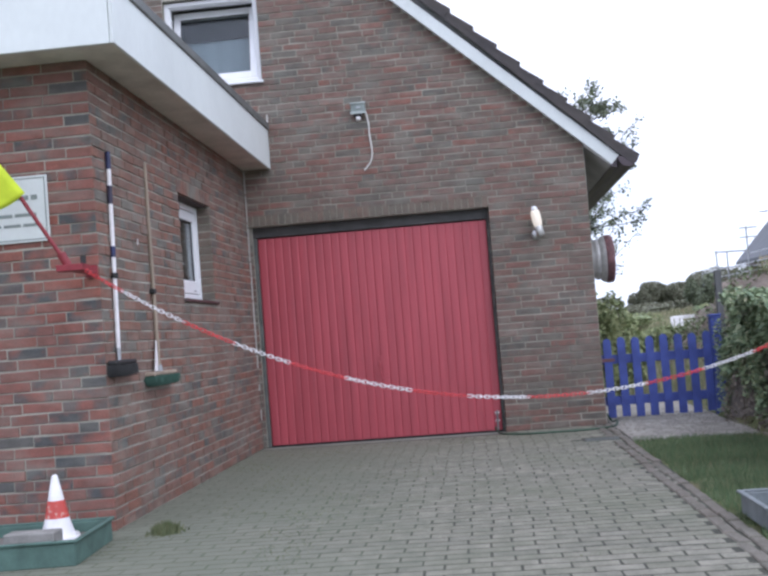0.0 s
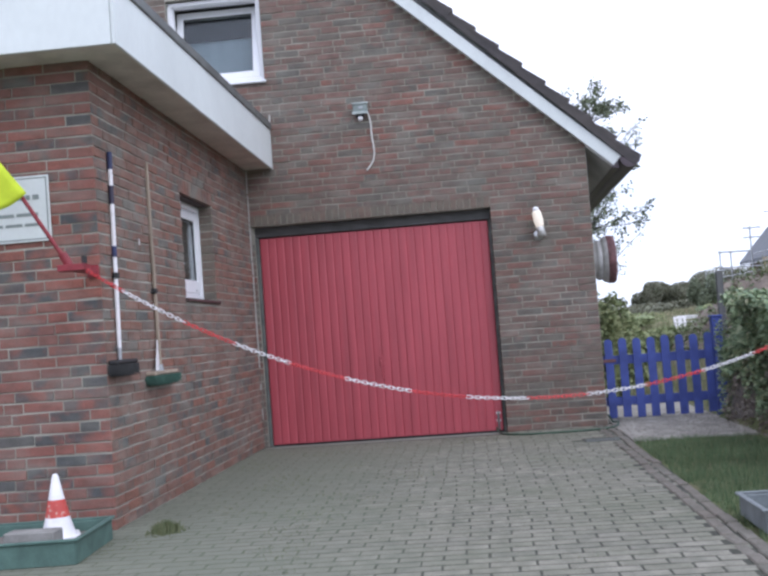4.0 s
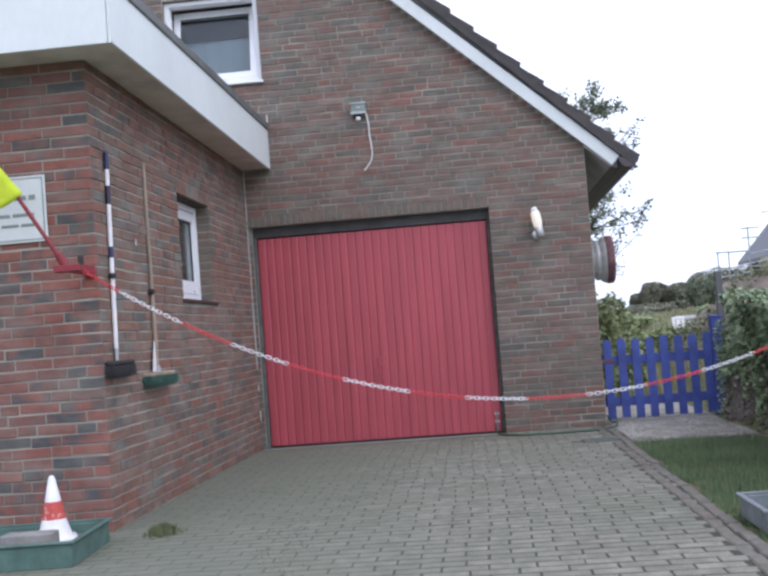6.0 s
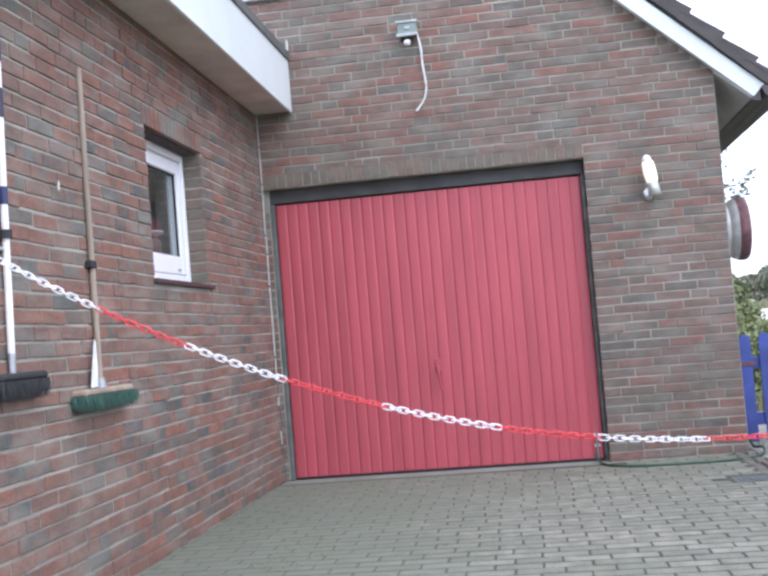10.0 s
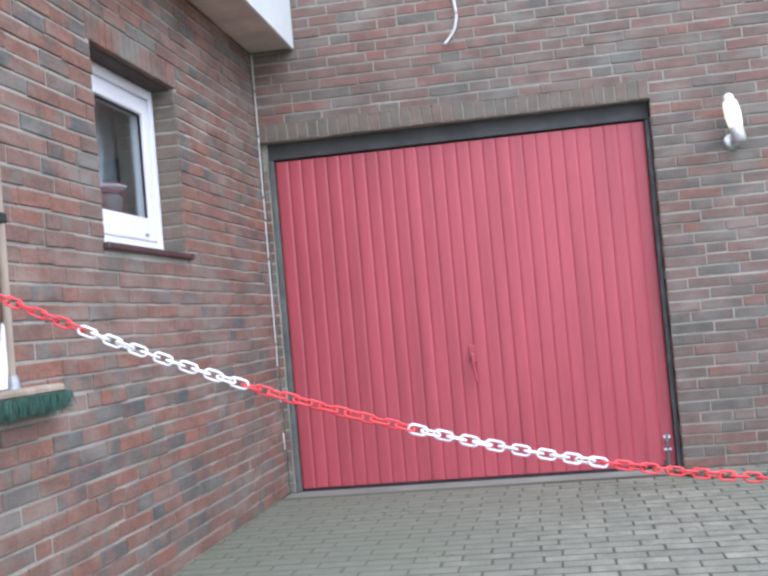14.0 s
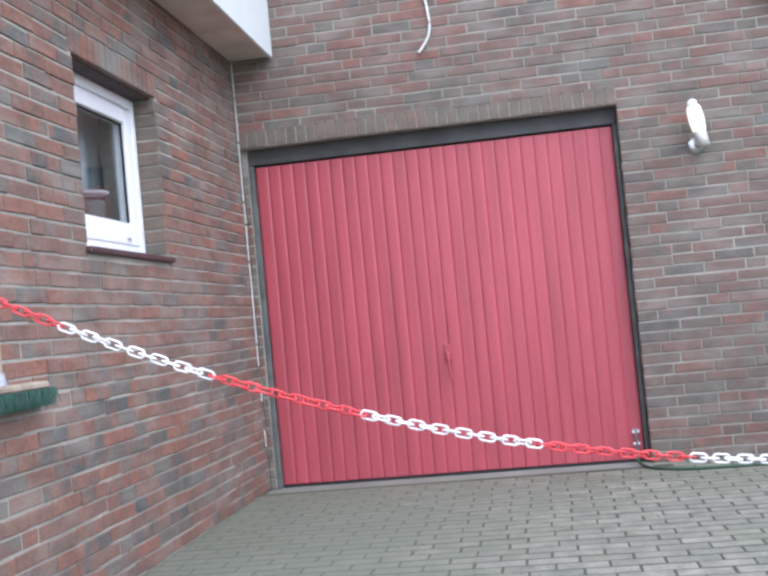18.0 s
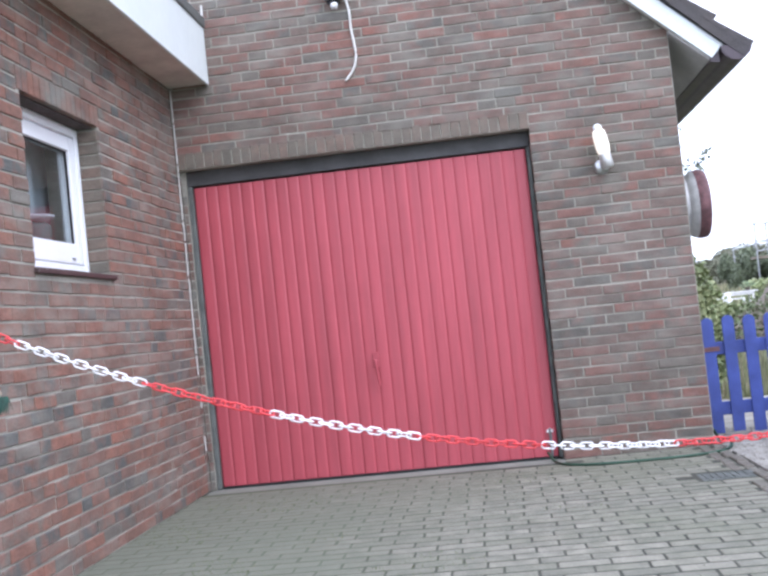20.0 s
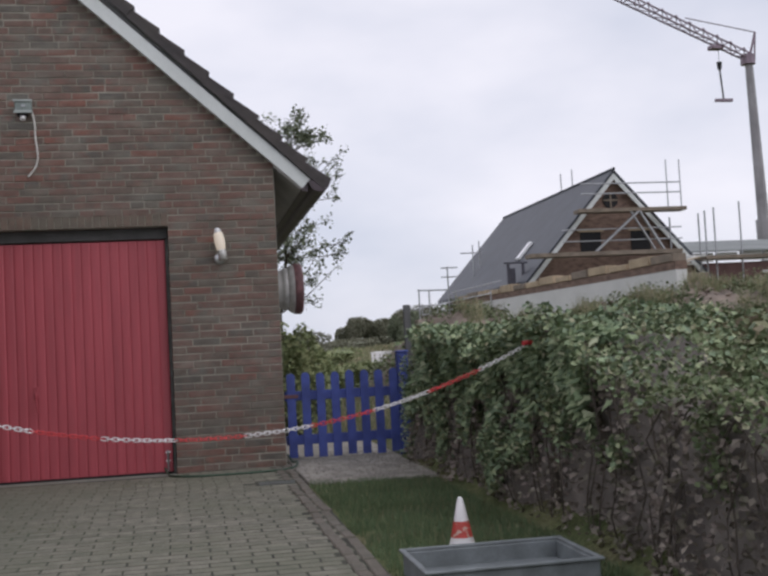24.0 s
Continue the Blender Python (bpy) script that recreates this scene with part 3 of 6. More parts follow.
for i in range(10):
    a0, a1 = math.pi * (1 + i / 10), math.pi * (1 + (i + 1) / 10)
    r0, r1 = 0.098, 0.091
    cx, cz = 1.327, 2.478
    prism(gut, [(cx + r0 * math.cos(a0), cz + r0 * math.sin(a0)), (cx + r0 * math.cos(a1), cz + r0 * math.sin(a1)),
                (cx + r1 * math.cos(a1), cz + r1 * math.sin(a1)), (cx + r1 * math.cos(a0), cz + r1 * math.sin(a0))], -0.09, 7.4)
prism(gut, [(1.23, 2.478), (1.424, 2.478), (1.41, 2.43), (1.37, 2.39), (1.327, 2.38), (1.285, 2.39), (1.245, 2.43)], -0.096, -0.0905)
part("gutter", gut, M_EAVES, main_roof, "dark brown half-round eaves gutter")
tile_mesh = bmesh.new()
prism(tile_mesh, [(-0.17, -0.01), (0.17, 0.0), (0.17, 0.045), (-0.17, 0.015)], 0.0, 0.30)
prism(tile_mesh, [(-0.17, -0.058), (0.17, -0.066), (0.17, 0.0), (-0.17, 0.0)], 0.0, 0.025)
tile0 = part("verge_tile", tile_mesh, M_TILE, main_roof)
STEP = 0.28
for i in range(21):
    ob = tile0 if i == 0 else new("verge_tile", tile0.data)
    ob.parent = main_roof
    x = EAVE_X - 0.12 - i * STEP * math.cos(slope)
    ob.matrix_basis = Matrix.Translation((x, -0.10 + 0.004 * math.sin(i * 2.1), tile_z(x) - 0.01)) @ Matrix.Rotation(slope - 0.035, 4, "Y")
field = bmesh.new()
prism(field, [(EAVE_X, tile_z(EAVE_X) - 0.045), (EAVE_X, tile_z(EAVE_X) - 0.01), (APEX, tile_z(APEX) - 0.01), (APEX, tile_z(APEX) - 0.045)], 0.2, 7.4)
part("tile_field", field, M_TILE, main_roof)


# ---- garage door ----
garage_door = thing("garage_door", "closed red up-and-over garage door with vertical ribs", "garage door", (0, 0, 0))
DX0, DX1, DZ0, DZ1 = -2.245, -0.032, 0.018, 2.012
part("door_frame", boxes((DX0 - 0.036, DX0 - 0.006, 0.075, 0.135, 0.0, DZ1 + 0.01), (DX1 + 0.006, -0.002, 0.075, 0.135, 0.0, DZ1 + 0.01), bevel=0.004),
     M_DARKFRAME, garage_door, "grey-green steel frame with flaking paint")
part("door_header", boxes((OPEN_L + 0.002, -0.002, 0.085, 0.145, DZ1 + 0.012, OPEN_H + 0.05), bevel=0.004), M_HEADER, garage_door, "dark brown header rail")
NS = 28
pitch = (DX1 - DX0) / NS
rib = bmesh.new()
prof = [(0.0, 0.0048), (0.003, 0.004), (0.007, 0.0016), (0.013, 0.0003), (0.02, 0.0), (pitch - 0.02, 0.0), (pitch - 0.012, 0.0003), (pitch - 0.007, 0.0016), (pitch - 0.003, 0.004), (pitch, 0.0048)]
fv = [rib.verts.new((x, y, DZ0)) for x, y in prof]
bv = [rib.verts.new((x, y, DZ1)) for x, y in prof]
for i in range(len(prof) - 1):
    rib.faces.new((fv[i], fv[i + 1], bv[i + 1], bv[i]))
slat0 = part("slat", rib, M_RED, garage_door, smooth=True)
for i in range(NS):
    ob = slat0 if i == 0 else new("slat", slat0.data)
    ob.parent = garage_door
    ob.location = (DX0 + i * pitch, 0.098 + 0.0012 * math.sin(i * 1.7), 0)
# added sheet: stops light leaking past the door and makes the gaps dark
part("door_backing", boxes((OPEN_L + 0.01, -0.01, 0.15, 0.166, 0.0, OPEN_H + 0.04)), M_DARK, garage_door, "dark sheet added behind the door to close its gaps")
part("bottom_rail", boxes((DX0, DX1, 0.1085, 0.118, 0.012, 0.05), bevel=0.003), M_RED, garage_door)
part("rubber_seal", boxes((DX0, DX1, 0.100, 0.116, -0.002, 0.012)), M_BLACK, garage_door, "black rubber seal at the floor")
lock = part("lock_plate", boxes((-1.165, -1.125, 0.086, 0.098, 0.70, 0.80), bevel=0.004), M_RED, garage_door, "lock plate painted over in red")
hb = bmesh.new()
path_tube(hb, smoothly([(-1.145, 0.088, 0.745), (-1.145, 0.062, 0.745), (-1.143, 0.055, 0.72), (-1.135, 0.055, 0.62), (-1.13, 0.06, 0.58)], 5), 0.008)
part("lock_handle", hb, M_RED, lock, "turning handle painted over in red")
part("bolt", tube(bmesh.new(), (-0.072, 0.08, 0.02), (-0.072, 0.08, 0.20), 0.009, seg=8), M_STEEL, garage_door, "thin steel floor bolt")
part("bolt_guide", boxes((-0.092, -0.052, 0.076, 0.096, 0.17, 0.19), (-0.092, -0.052, 0.076, 0.096, 0.10, 0.115), bevel=0.003), M_WHITEPLASTIC, garage_door, "pale bolt guides")


# ---- windows ----
def casement(name, label, width, height, frame_w, sash_w, bottom_w):
    """A window unit in its own x-z plane, outside towards -y: frame, opening sash, glass, handle."""
    w = thing(name, label, "window", kind="structure")
    fd = 0.07
    lip = frame_w - 0.012
    part("window_frame", boxes((0, frame_w, 0, fd, 0, height), (width - frame_w, width, 0, fd, 0, height), (frame_w, width - frame_w, 0, fd, 0, frame_w), (frame_w, width - frame_w, 0, fd, height - frame_w, height),
                               (0, lip, -0.02, -0.0005, 0, height), (width - lip, width, -0.02, -0.0005, 0, height), (lip, width - lip, -0.02, -0.0005, 0, lip), (lip, width - lip, -0.02, -0.0005, height - lip, height), bevel=0.004), M_PVC, w, "white plastic outer frame")
    a, b, c, d = frame_w - 0.005, width - frame_w + 0.005, frame_w - 0.005, height - frame_w + 0.005
    sash = part("sash", boxes((a, a + sash_w, -0.016, fd - 0.02, c, d), (b - sash_w, b, -0.016, fd - 0.02, c, d), (a + sash_w, b - sash_w, -0.016, fd - 0.02, c, c + bottom_w), (a + sash_w, b - sash_w, -0.016, fd - 0.02, d - sash_w, d), bevel=0.005), M_PVC, w, "white plastic opening sash")
    part("pane", boxes((a + sash_w - 0.005, b - sash_w + 0.005, 0.012, 0.022, c + bottom_w - 0.005, d - sash_w + 0.005)), M_GLASS, sash, "clear double glazing")
    part("gasket", boxes((a + sash_w, a + sash_w + 0.006, 0.0, 0.011, c + bottom_w, d - sash_w), (b - sash_w - 0.006, b - sash_w, 0.0, 0.011, c + bottom_w, d - sash_w), (a + sash_w + 0.006, b - sash_w - 0.006, 0.0, 0.011, c + bottom_w, c + bottom_w + 0.006), (a + sash_w + 0.006, b - sash_w - 0.006, 0.0, 0.011, d - sash_w - 0.006, d - sash_w)), M_BLACK, sash, "black rubber glazing gasket")
    return w


win_side = casement("window_1", "white plastic casement window in the brick side wall", 0.94, 0.775, 0.06, 0.075, 0.105)
win_side.matrix_basis = Matrix.Translation((-2.452, -2.395, 1.388)) @ Matrix.Rotation(radians(90), 4, "Z")
part("drain_cap", boxes((0.72, 0.755, -0.024, -0.016, 0.075, 0.085), bevel=0.002), M_STEEL, win_side, "small grey drain cap")
win_up = casement("window_2", "white plastic upper window tilted inwards, dark at the top", 0.93, 0.855, 0.055, 0.07, 0.07)
win_up.matrix_basis = Matrix.Translation((-3.0, 0.075, 3.545))
sash_up = [o for o in win_up.children if o.name.startswith("sash")][0]
sash_up.matrix_basis = Matrix.Translation((0, 0.035, 0.05)) @ Matrix.Rotation(radians(-11), 4, "X") @ Matrix.Translation((0, -0.02, -0.05))
part("window_sill", boxes((-0.02, 0.95, -0.115, 0.0, -0.028, -0.004), bevel=0.005), M_PVC, win_up, "white sill with drip edge")
# added dark sheet: mirrored overhang and unlit room at the top of the pane
part("dark_pane_top", boxes((0.06, 0.87, 0.255, 0.263, 0.52, 0.84)), M_DARK, win_up, "dark sheet standing in for the overhang mirrored in the glass")
# no curtain hangs here: a pale sheet gives the pane its mirrored sky
sky_bm = bmesh.new()
np_ = [(0.08 + k * 0.011, 0.275 + 0.004 * math.sin(k * 0.45)) for k in range(71)]
nl = [sky_bm.verts.new((x, y, 0.03)) for x, y in np_]
nh = [sky_bm.verts.new((x, y, 0.80)) for x, y in np_]
for k in range(70):
    sky_bm.faces.new((nl[k], nl[k + 1], nh[k + 1], nh[k]))
part("sky_sheet", sky_bm, M_PANESKY, win_up, "pale grey sheet standing in for sky mirrored in the glass", smooth=True)
up_room = tagged(finish("wall_upper_room", boxes((-3.6, -1.6, 1.6, 1.7, 2.7, 4.6), (-3.6, -1.6, 0.35, 1.6, 4.55, 4.6), (-3.6, -1.6, 0.35, 1.6, 2.70, 2.75)), M_ROOM), "plain plaster walls of the upper room", "wall", kind="structure")
sill_side = tagged(finish("sill", boxes((-2.46, -2.298, WIN[0] - 0.02, WIN[1] + 0.035, 1.354, 1.380), bevel=0.005), M_MASONRYSILL), "dark brown clinker window sill", "sill", kind="structure")

# brick colour darkened here for the shade under the lintel
lintel = tagged(finish("lintel", boxes((SX - 0.13, OPEN_L - 0.031, WIN[0] + 0.001, WIN[1] - 0.001, WIN[3] - 0.006, WIN[3] + 0.003)), M_LINTEL), "underside of the brick lintel over the window, shade in its colour", "lintel", kind="structure")

# behind the side window: a pale bowl on the inner sill and a curtain
bowl = thing("bowl", "white shallow dish on a green pot on the inner sill", "bowl", (-2.60, -1.705, 1.672))
part("shell", lathe(bmesh.new(), [(0.0, 0.0), (0.04, 0.0), (0.075, 0.008), (0.095, 0.018), (0.10, 0.024), (0.096, 0.028), (0.07, 0.018), (0.04, 0.010), (0.0, 0.008)], 24), M_WHITEPLASTIC, bowl, smooth=True)
part("foot", lathe(bmesh.new(), [(0.0, -0.152), (0.055, -0.152), (0.075, -0.09), (0.078, -0.03), (0.066, -0.012), (0.035, 0.002), (0.0, 0.002)], 20), M_TROUGHGREEN, bowl, "rounded green pot", smooth=True)
inner_sill = tagged(finish("inner_sill", boxes((-2.95, -2.63, -2.6, -1.2, 1.49, 1.52), bevel=0.004), M_ROOM), "pale inner window board", "sill", kind="structure")
cur = bmesh.new()
cp = [(-2.672 + 0.012 * math.sin(i * 0.9) + 0.004 * math.sin(i * 0.37), -1.60 + i * 0.024) for i in range(30)]
lo = [cur.verts.new((x, y, 1.54)) for x, y in cp]
hi = [cur.verts.new((x, y, 2.3)) for x, y in cp]
for i in range(len(cp) - 1):
    cur.faces.new((lo[i], lo[i + 1], hi[i + 1], hi[i]))
cur_ob = tagged(finish("curtain", cur, M_CURTAIN, smooth=True), "pale grey curtain hanging in soft folds beside the window", "curtain")
md = cur_ob.modifiers.new("thick", "SOLIDIFY")
md.thickness = 0.004

# ---- ground ----
def S(a):
    a = max(0.0, min(1.0, a))
    return a * a * (3 - 2 * a)


def ground_z(x, y):
    yard = 1 - S((x - 1.78) / 0.75)
    bank = 0.66 * S((x - 1.85 - 0.25 * max(0, y - 0.2)) / 0.8) * (1 - 0.35 * S((y - 1) / 6))
    rise = 0.10 * max(0, min(x - 2.4, 7.5)) * S((y + 9) / 5)
    garden = 0.02 * max(0, min(y - 2.6, 45))
    lump = 0.12 * noise.noise(Vector((x * 0.5, y * 0.5, 3))) + 0.05 * noise.noise(Vector((x * 1.7, y * 1.7, 5)))
    z = -0.06 + bank + rise + garden * (1 - 0.5 * S((x - 2) / 6)) + lump * (1 - yard) * S((x - 2.2) / 1.0)
    far = S((math.hypot(x, y) - 80) / 200)
    return z * (1 - far) + 1.0 * far


def spread(n, fine, far):
    """Coordinates that are dense near zero and reach far out."""
    k = math.log(1 + far / fine) if far > fine else 1
    return [fine * math.copysign(math.expm1(abs(t) * k), t) for t in (2 * i / (n - 1) - 1 for i in range(n))]


gx, gy = spread(151, 1.6, 900), spread(151, 1.6, 900)
gv = [(x + 2.2, y, ground_z(x + 2.2, y)) for y in gy for x in gx]
gf = [(r * 151 + c, r * 151 + c + 1, (r + 1) * 151 + c + 1, (r + 1) * 151 + c) for r in range(150) for c in range(150)]
ground = tagged(joined("ground", gv, gf, M_GROUND), "rough grass and bare earth rising to a bank beside the yard", "ground", kind="structure")
ground.data.polygons.foreach_set("use_smooth", [True] * len(ground.data.polygons))

apron = tagged(finish("apron", boxes((OPEN_L, 0.0, -0.12, 0.3, -0.1, -0.004), (0.0, WALL_R, 0.006, 0.3, -0.1, -0.004)), M_CONCRETE), "grey concrete apron in front of the garage door", "pavement", kind="structure")
PAV_Y0, PAV_Y1, PAV_X1 = -14.0, -0.12, 0.80
pavement = tagged(finish("pavement", boxes((-9.0, PAV_X1 + 0.16, PAV_Y0, PAV_Y1, -0.12, -0.0005), (0.0, PAV_X1 + 0.16, PAV_Y1, 0.005, -0.12, -0.0005), (WALL_R + 0.05, 2.05, -1.35, 0.9, -0.13, -0.016)), M_JOINT), "worn grey paver yard with mossy joints", "pavement", kind="structure")
gravel = tagged(finish("gravel_path", boxes((WALL_R + 0.052, 2.0, -1.35, 2.9, -0.03, -0.002)), M_GRAVEL), "pale trodden gravel path before the blue gate", "path", kind="structure")


# ---- chain across the yard ----
def chain_y(x):
    return -4.170 + 0.1953 * x


def chain_z(x):
    return 0.5814 + 0.1322 * (x - 0.2826) ** 2 + 0.0008 * (x - 0.2826) ** 4


chain = thing("barrier_chain", "red and white plastic barrier chain hanging across the yard", "chain")
LINK = 0.0245


def link_mesh(material, name):
    bm = bmesh.new()
    pts = []
    hl, r = LINK * 0.5 - 0.002, 0.0085
    for k in range(6):
        a = -math.pi / 2 + math.pi * k / 5
        pts.append(Vector((hl + r * math.cos(a) * 0.9, r * math.sin(a), 0)))
    for k in range(6):
        a = math.pi / 2 + math.pi * k / 5
        pts.append(Vector((-hl + r * math.cos(a) * 0.9, r * math.sin(a), 0)))
    n, rings = len(pts), []
    for i, p in enumerate(pts):
        d = (pts[(i + 1) % n] - pts[i - 1]).normalized()
        side = Vector((-d.y, d.x, 0))
        rings.append([bm.verts.new(p + 0.0023 * (math.cos(2 * math.pi * k / 5) * side + math.sin(2 * math.pi * k / 5) * Vector((0, 0, 1)))) for k in range(5)])
    for i in range(n):
        for k in range(5):
            bm.faces.new((rings[i][k], rings[i][(k + 1) % 5], rings[(i + 1) % n][(k + 1) % 5], rings[(i + 1) % n][k]))
    me = bpy.data.meshes.new(name)
    bm.to_mesh(me)
    bm.free()
    me.polygons.foreach_set("use_smooth", [True] * len(me.polygons))
    me.materials.append(material)
    return me


red_link, white_link = link_mesh(M_REDPLASTIC, "chain_link"), link_mesh(M_WHITEPLASTIC, "chain_link")
# borders of the colours, from the wall to the post
borders = [-2.063, -1.769, -1.507, -1.220, -0.923, -0.592, -0.269, 0.071, 0.402, 0.735, 1.055, 1.376, 1.663]
cx, i = -2.25, 0
while cx < 2.0:
    dz = 2 * 0.1322 * (cx - 0.2826) + 0.0032 * (cx - 0.2826) ** 3
    tilt = math.atan(dz)
    span = LINK / math.sqrt(1 + dz * dz + 0.0381)
    mid = cx + span / 2
    colour = sum(mid > b for b in borders) % 2
    ob = new("chain_link", white_link if colour else red_link)
    ob.parent = chain
    twist = (i % 2) * 90 + 30 * math.sin(i * 0.13 + 0.6) + 9 * math.sin(i * 1.9)
    ob.matrix_basis = Matrix.Translation((mid, chain_y(mid), chain_z(mid))) @ Matrix.Rotation(math.atan(0.1953), 4, "Z") @ Matrix.Rotation(-tilt, 4, "Y") @ Matrix.Rotation(radians(twist + 90), 4, "X")
    cx += span
    i += 1

# bracket on the wing's front wall with flag
bracket = thing("flag_bracket", "red steel wall bracket holding a slanted flagpole and the chain end", "bracket", (-2.360, -4.2, 1.50))
part("wall_plate", boxes((-0.04, 0.03, -0.012, 0.0, -0.045, 0.025), bevel=0.003), M_REDMETAL, bracket, "red painted wall plate")
part("arm", boxes((-0.028, 0.024, -0.33, -0.012, -0.028, -0.012), (-0.05, 0.10, -0.43, -0.331, -0.032, 0.004), bevel=0.003), M_REDMETAL, bracket, "flat red steel arm")
part("socket", tube(bmesh.new(), (-0.005, -0.37, 0.004), (-0.035, -0.38, 0.07), 0.024, seg=14), M_REDMETAL, bracket, "red tube socket")
part("hook", tube(bmesh.new(), (0.093, -0.40, 0.004), (0.093, -0.40, 0.045), 0.016, seg=8), M_BLACK, bracket, "black chain hook")
flag = thing("flag", "fluorescent yellow flag on a slanted red pole", "flag", (-2.370, -4.575, 1.515))
part("pole", tube(bmesh.new(), (0, 0, 0), (-0.40, -0.16, 0.74), 0.011, seg=12), M_REDMETAL, flag, "dark red flagpole")
fb = bmesh.new()
NU, NV = 14, 10
grid = []
for iu in range(NU + 1):
    u = iu / NU
    row = []
    for iv in range(NV + 1):
        v = iv / NV
        base = Vector((-0.175, -0.085, 0.385)).lerp(Vector((-0.40, -0.16, 0.74)), u)
        x = base.x - 0.34 * v
        z = base.z - 0.14 * v - 0.02 * math.sin(5 * v + 2 * u)
        row.append(fb.verts.new((x + 0.014, base.y - 0.02 + 0.025 * math.sin(7 * v + 3 * u) * v, z)))
    grid.append(row)
for a, b in zip(grid, grid[1:]):
    for k in range(NV):
        fb.faces.new((a[k], a[k + 1], b[k + 1], b[k]))
cloth = part("cloth", fb, M_FLAG, flag, "yellow cloth with soft folds", smooth=True)
md = cloth.modifiers.new("thick", "SOLIDIFY")
md.thickness = 0.002

# sign on the wing front
sign = thing("sign_board", "white sign with dark border and grey lettering on brick wall", "sign", (-2.595, WING_Y, 1.688))
SW, SH = 0.58, 0.385
part("panel", boxes((-SW, 0, -0.014, -0.006, 0, SH), bevel=0.002), M_WHITE, sign)
part("border", boxes((-SW + 0.012, -0.012, -0.0165, -0.0135, 0.012, 0.018), (-SW + 0.012, -0.012, -0.0165, -0.0135, SH - 0.018, SH - 0.012), (-0.018, -0.012, -0.0165, -0.0135, 0.0185, SH - 0.0185), (-SW + 0.012, -SW + 0.018, -0.0165, -0.0135, 0.0185, SH - 0.0185)), M_INK, sign, "thin dark border line")
rnd = random.Random(4)
for z, x0, h, n in ((0.245, -0.20, 0.028, 3), (0.150, -0.55, 0.019, 4), (0.092, -0.55, 0.016, 4)):
    x = x0
    for _ in range(n):
        w = (0.04 if n == 3 else 0.115) * rnd.uniform(0.8, 1.15)
        part("text_bar", boxes((x, min(x + w, -0.05), -0.0165, -0.0135, z, z + h)), M_INK, sign)
        x += w + 0.016

# ---- tools hung on the wing's side wall ----
pole = thing("telescopic_pole", "blue and white telescopic pole with dark brush head, wall-hung", "pole", (-2.304, -4.018, 0.98))
top = Vector((0.0, 0.045, 1.235))
segs = [(0.06, 0.60, M_WHITEPLASTIC), (0.60, 0.665, M_BLUE), (0.665, 0.92, M_WHITEPLASTIC), (0.92, 1.03, M_NAVY), (1.03, 1.13, M_WHITEPLASTIC), (1.13, 1.235, M_BLUE)]
for a, b, m in segs:
    part("segment", tube(bmesh.new(), top * (a / 1.235), top * (b / 1.235), 0.0135 if m is M_WHITEPLASTIC else 0.0155, seg=14), m, pole)
part("clamp", tube(bmesh.new(), top * 0.385, top * 0.41, 0.024, seg=12), M_BLACK, pole, "black clamp ring")
part("hook", boxes((-0.045, 0.0, -0.03, 0.03, 0.43, 0.445), bevel=0.003), M_STEEL, pole, "steel wall hook")
part("connector", tube(bmesh.new(), top * -0.012, top * 0.049, 0.014, seg=12), M_STEEL, pole, "steel connector")
hb = bmesh.new()
box(hb, -0.012, 0.05, -0.17, 0.19, -0.04, -0.01, bevel=0.01)
part("brush_head", hb, M_BLACK, pole, "dark worn brush head")


def bristles(n, x0, x1, y0, y1, z0, length, rad, seed):
    r = random.Random(seed)
    v, f = [], []
    for _ in range(n):
        x, y = r.uniform(x0, x1), r.uniform(y0, y1)
        dx, dy = r.uniform(-0.25, 0.25) * length, r.uniform(-0.25, 0.25) * length
        ln = length * r.uniform(0.75, 1.05)
        i = len(v)
        for k in range(3):
            a = 2.094 * k
            v.append((x + rad * math.cos(a), y + rad * math.sin(a), z0))
        v.append((x + dx, y + dy, z0 - ln))
        f += [(i, i + 1, i + 3), (i + 1, i + 2, i + 3), (i + 2, i, i + 3)]
    return v, f


v, f = bristles(1500, -0.012, 0.05, -0.175, 0.195, -0.037, 0.075, 0.003, 1)
joined("bristles", v, f, M_BLACK, pole, "dark bristles", "stuff")

broom = thing("broom", "yard broom with weathered wooden handle and green bristles, wall-hung", "broom", (-2.30, -3.225, 0.855))
htop = Vector((-0.015, 0.015, 1.41))
part("handle", tube(bmesh.new(), (0, -0.02, 0.03), htop, 0.0138, 0.0128, 14), M_HANDLE, broom, "weathered grey-brown handle")
part("wall_clip", boxes((-0.04, 0.012, -0.045, 0.01, 0.53, 0.565), bevel=0.006), M_BLACK, broom, "black wall clip")
part("head_block", boxes((-0.035, 0.045, -0.27, 0.25, -0.01, 0.018), bevel=0.008), M_HANDLE, broom, "grey wooden head block")
part("ferrule", tube(bmesh.new(), (0, -0.015, 0.02), (0, -0.02, 0.06), 0.026, 0.02, 12), M_STEEL, broom, "steel ferrule")
blade = bmesh.new()
prism(blade, [(-0.105, 0.0), (-0.045, 0.0), (-0.034, 0.06), (-0.036, 0.19), (-0.044, 0.2)], -0.003, 0.003)
bmesh.ops.transform(blade, matrix=Matrix.Translation((0.002, -0.012, 0.022)) @ Matrix.Rotation(radians(90), 4, "Z"), verts=blade.verts[:])
part("brace", blade, M_WHITEPLASTIC, broom, "white metal brace at the handle")
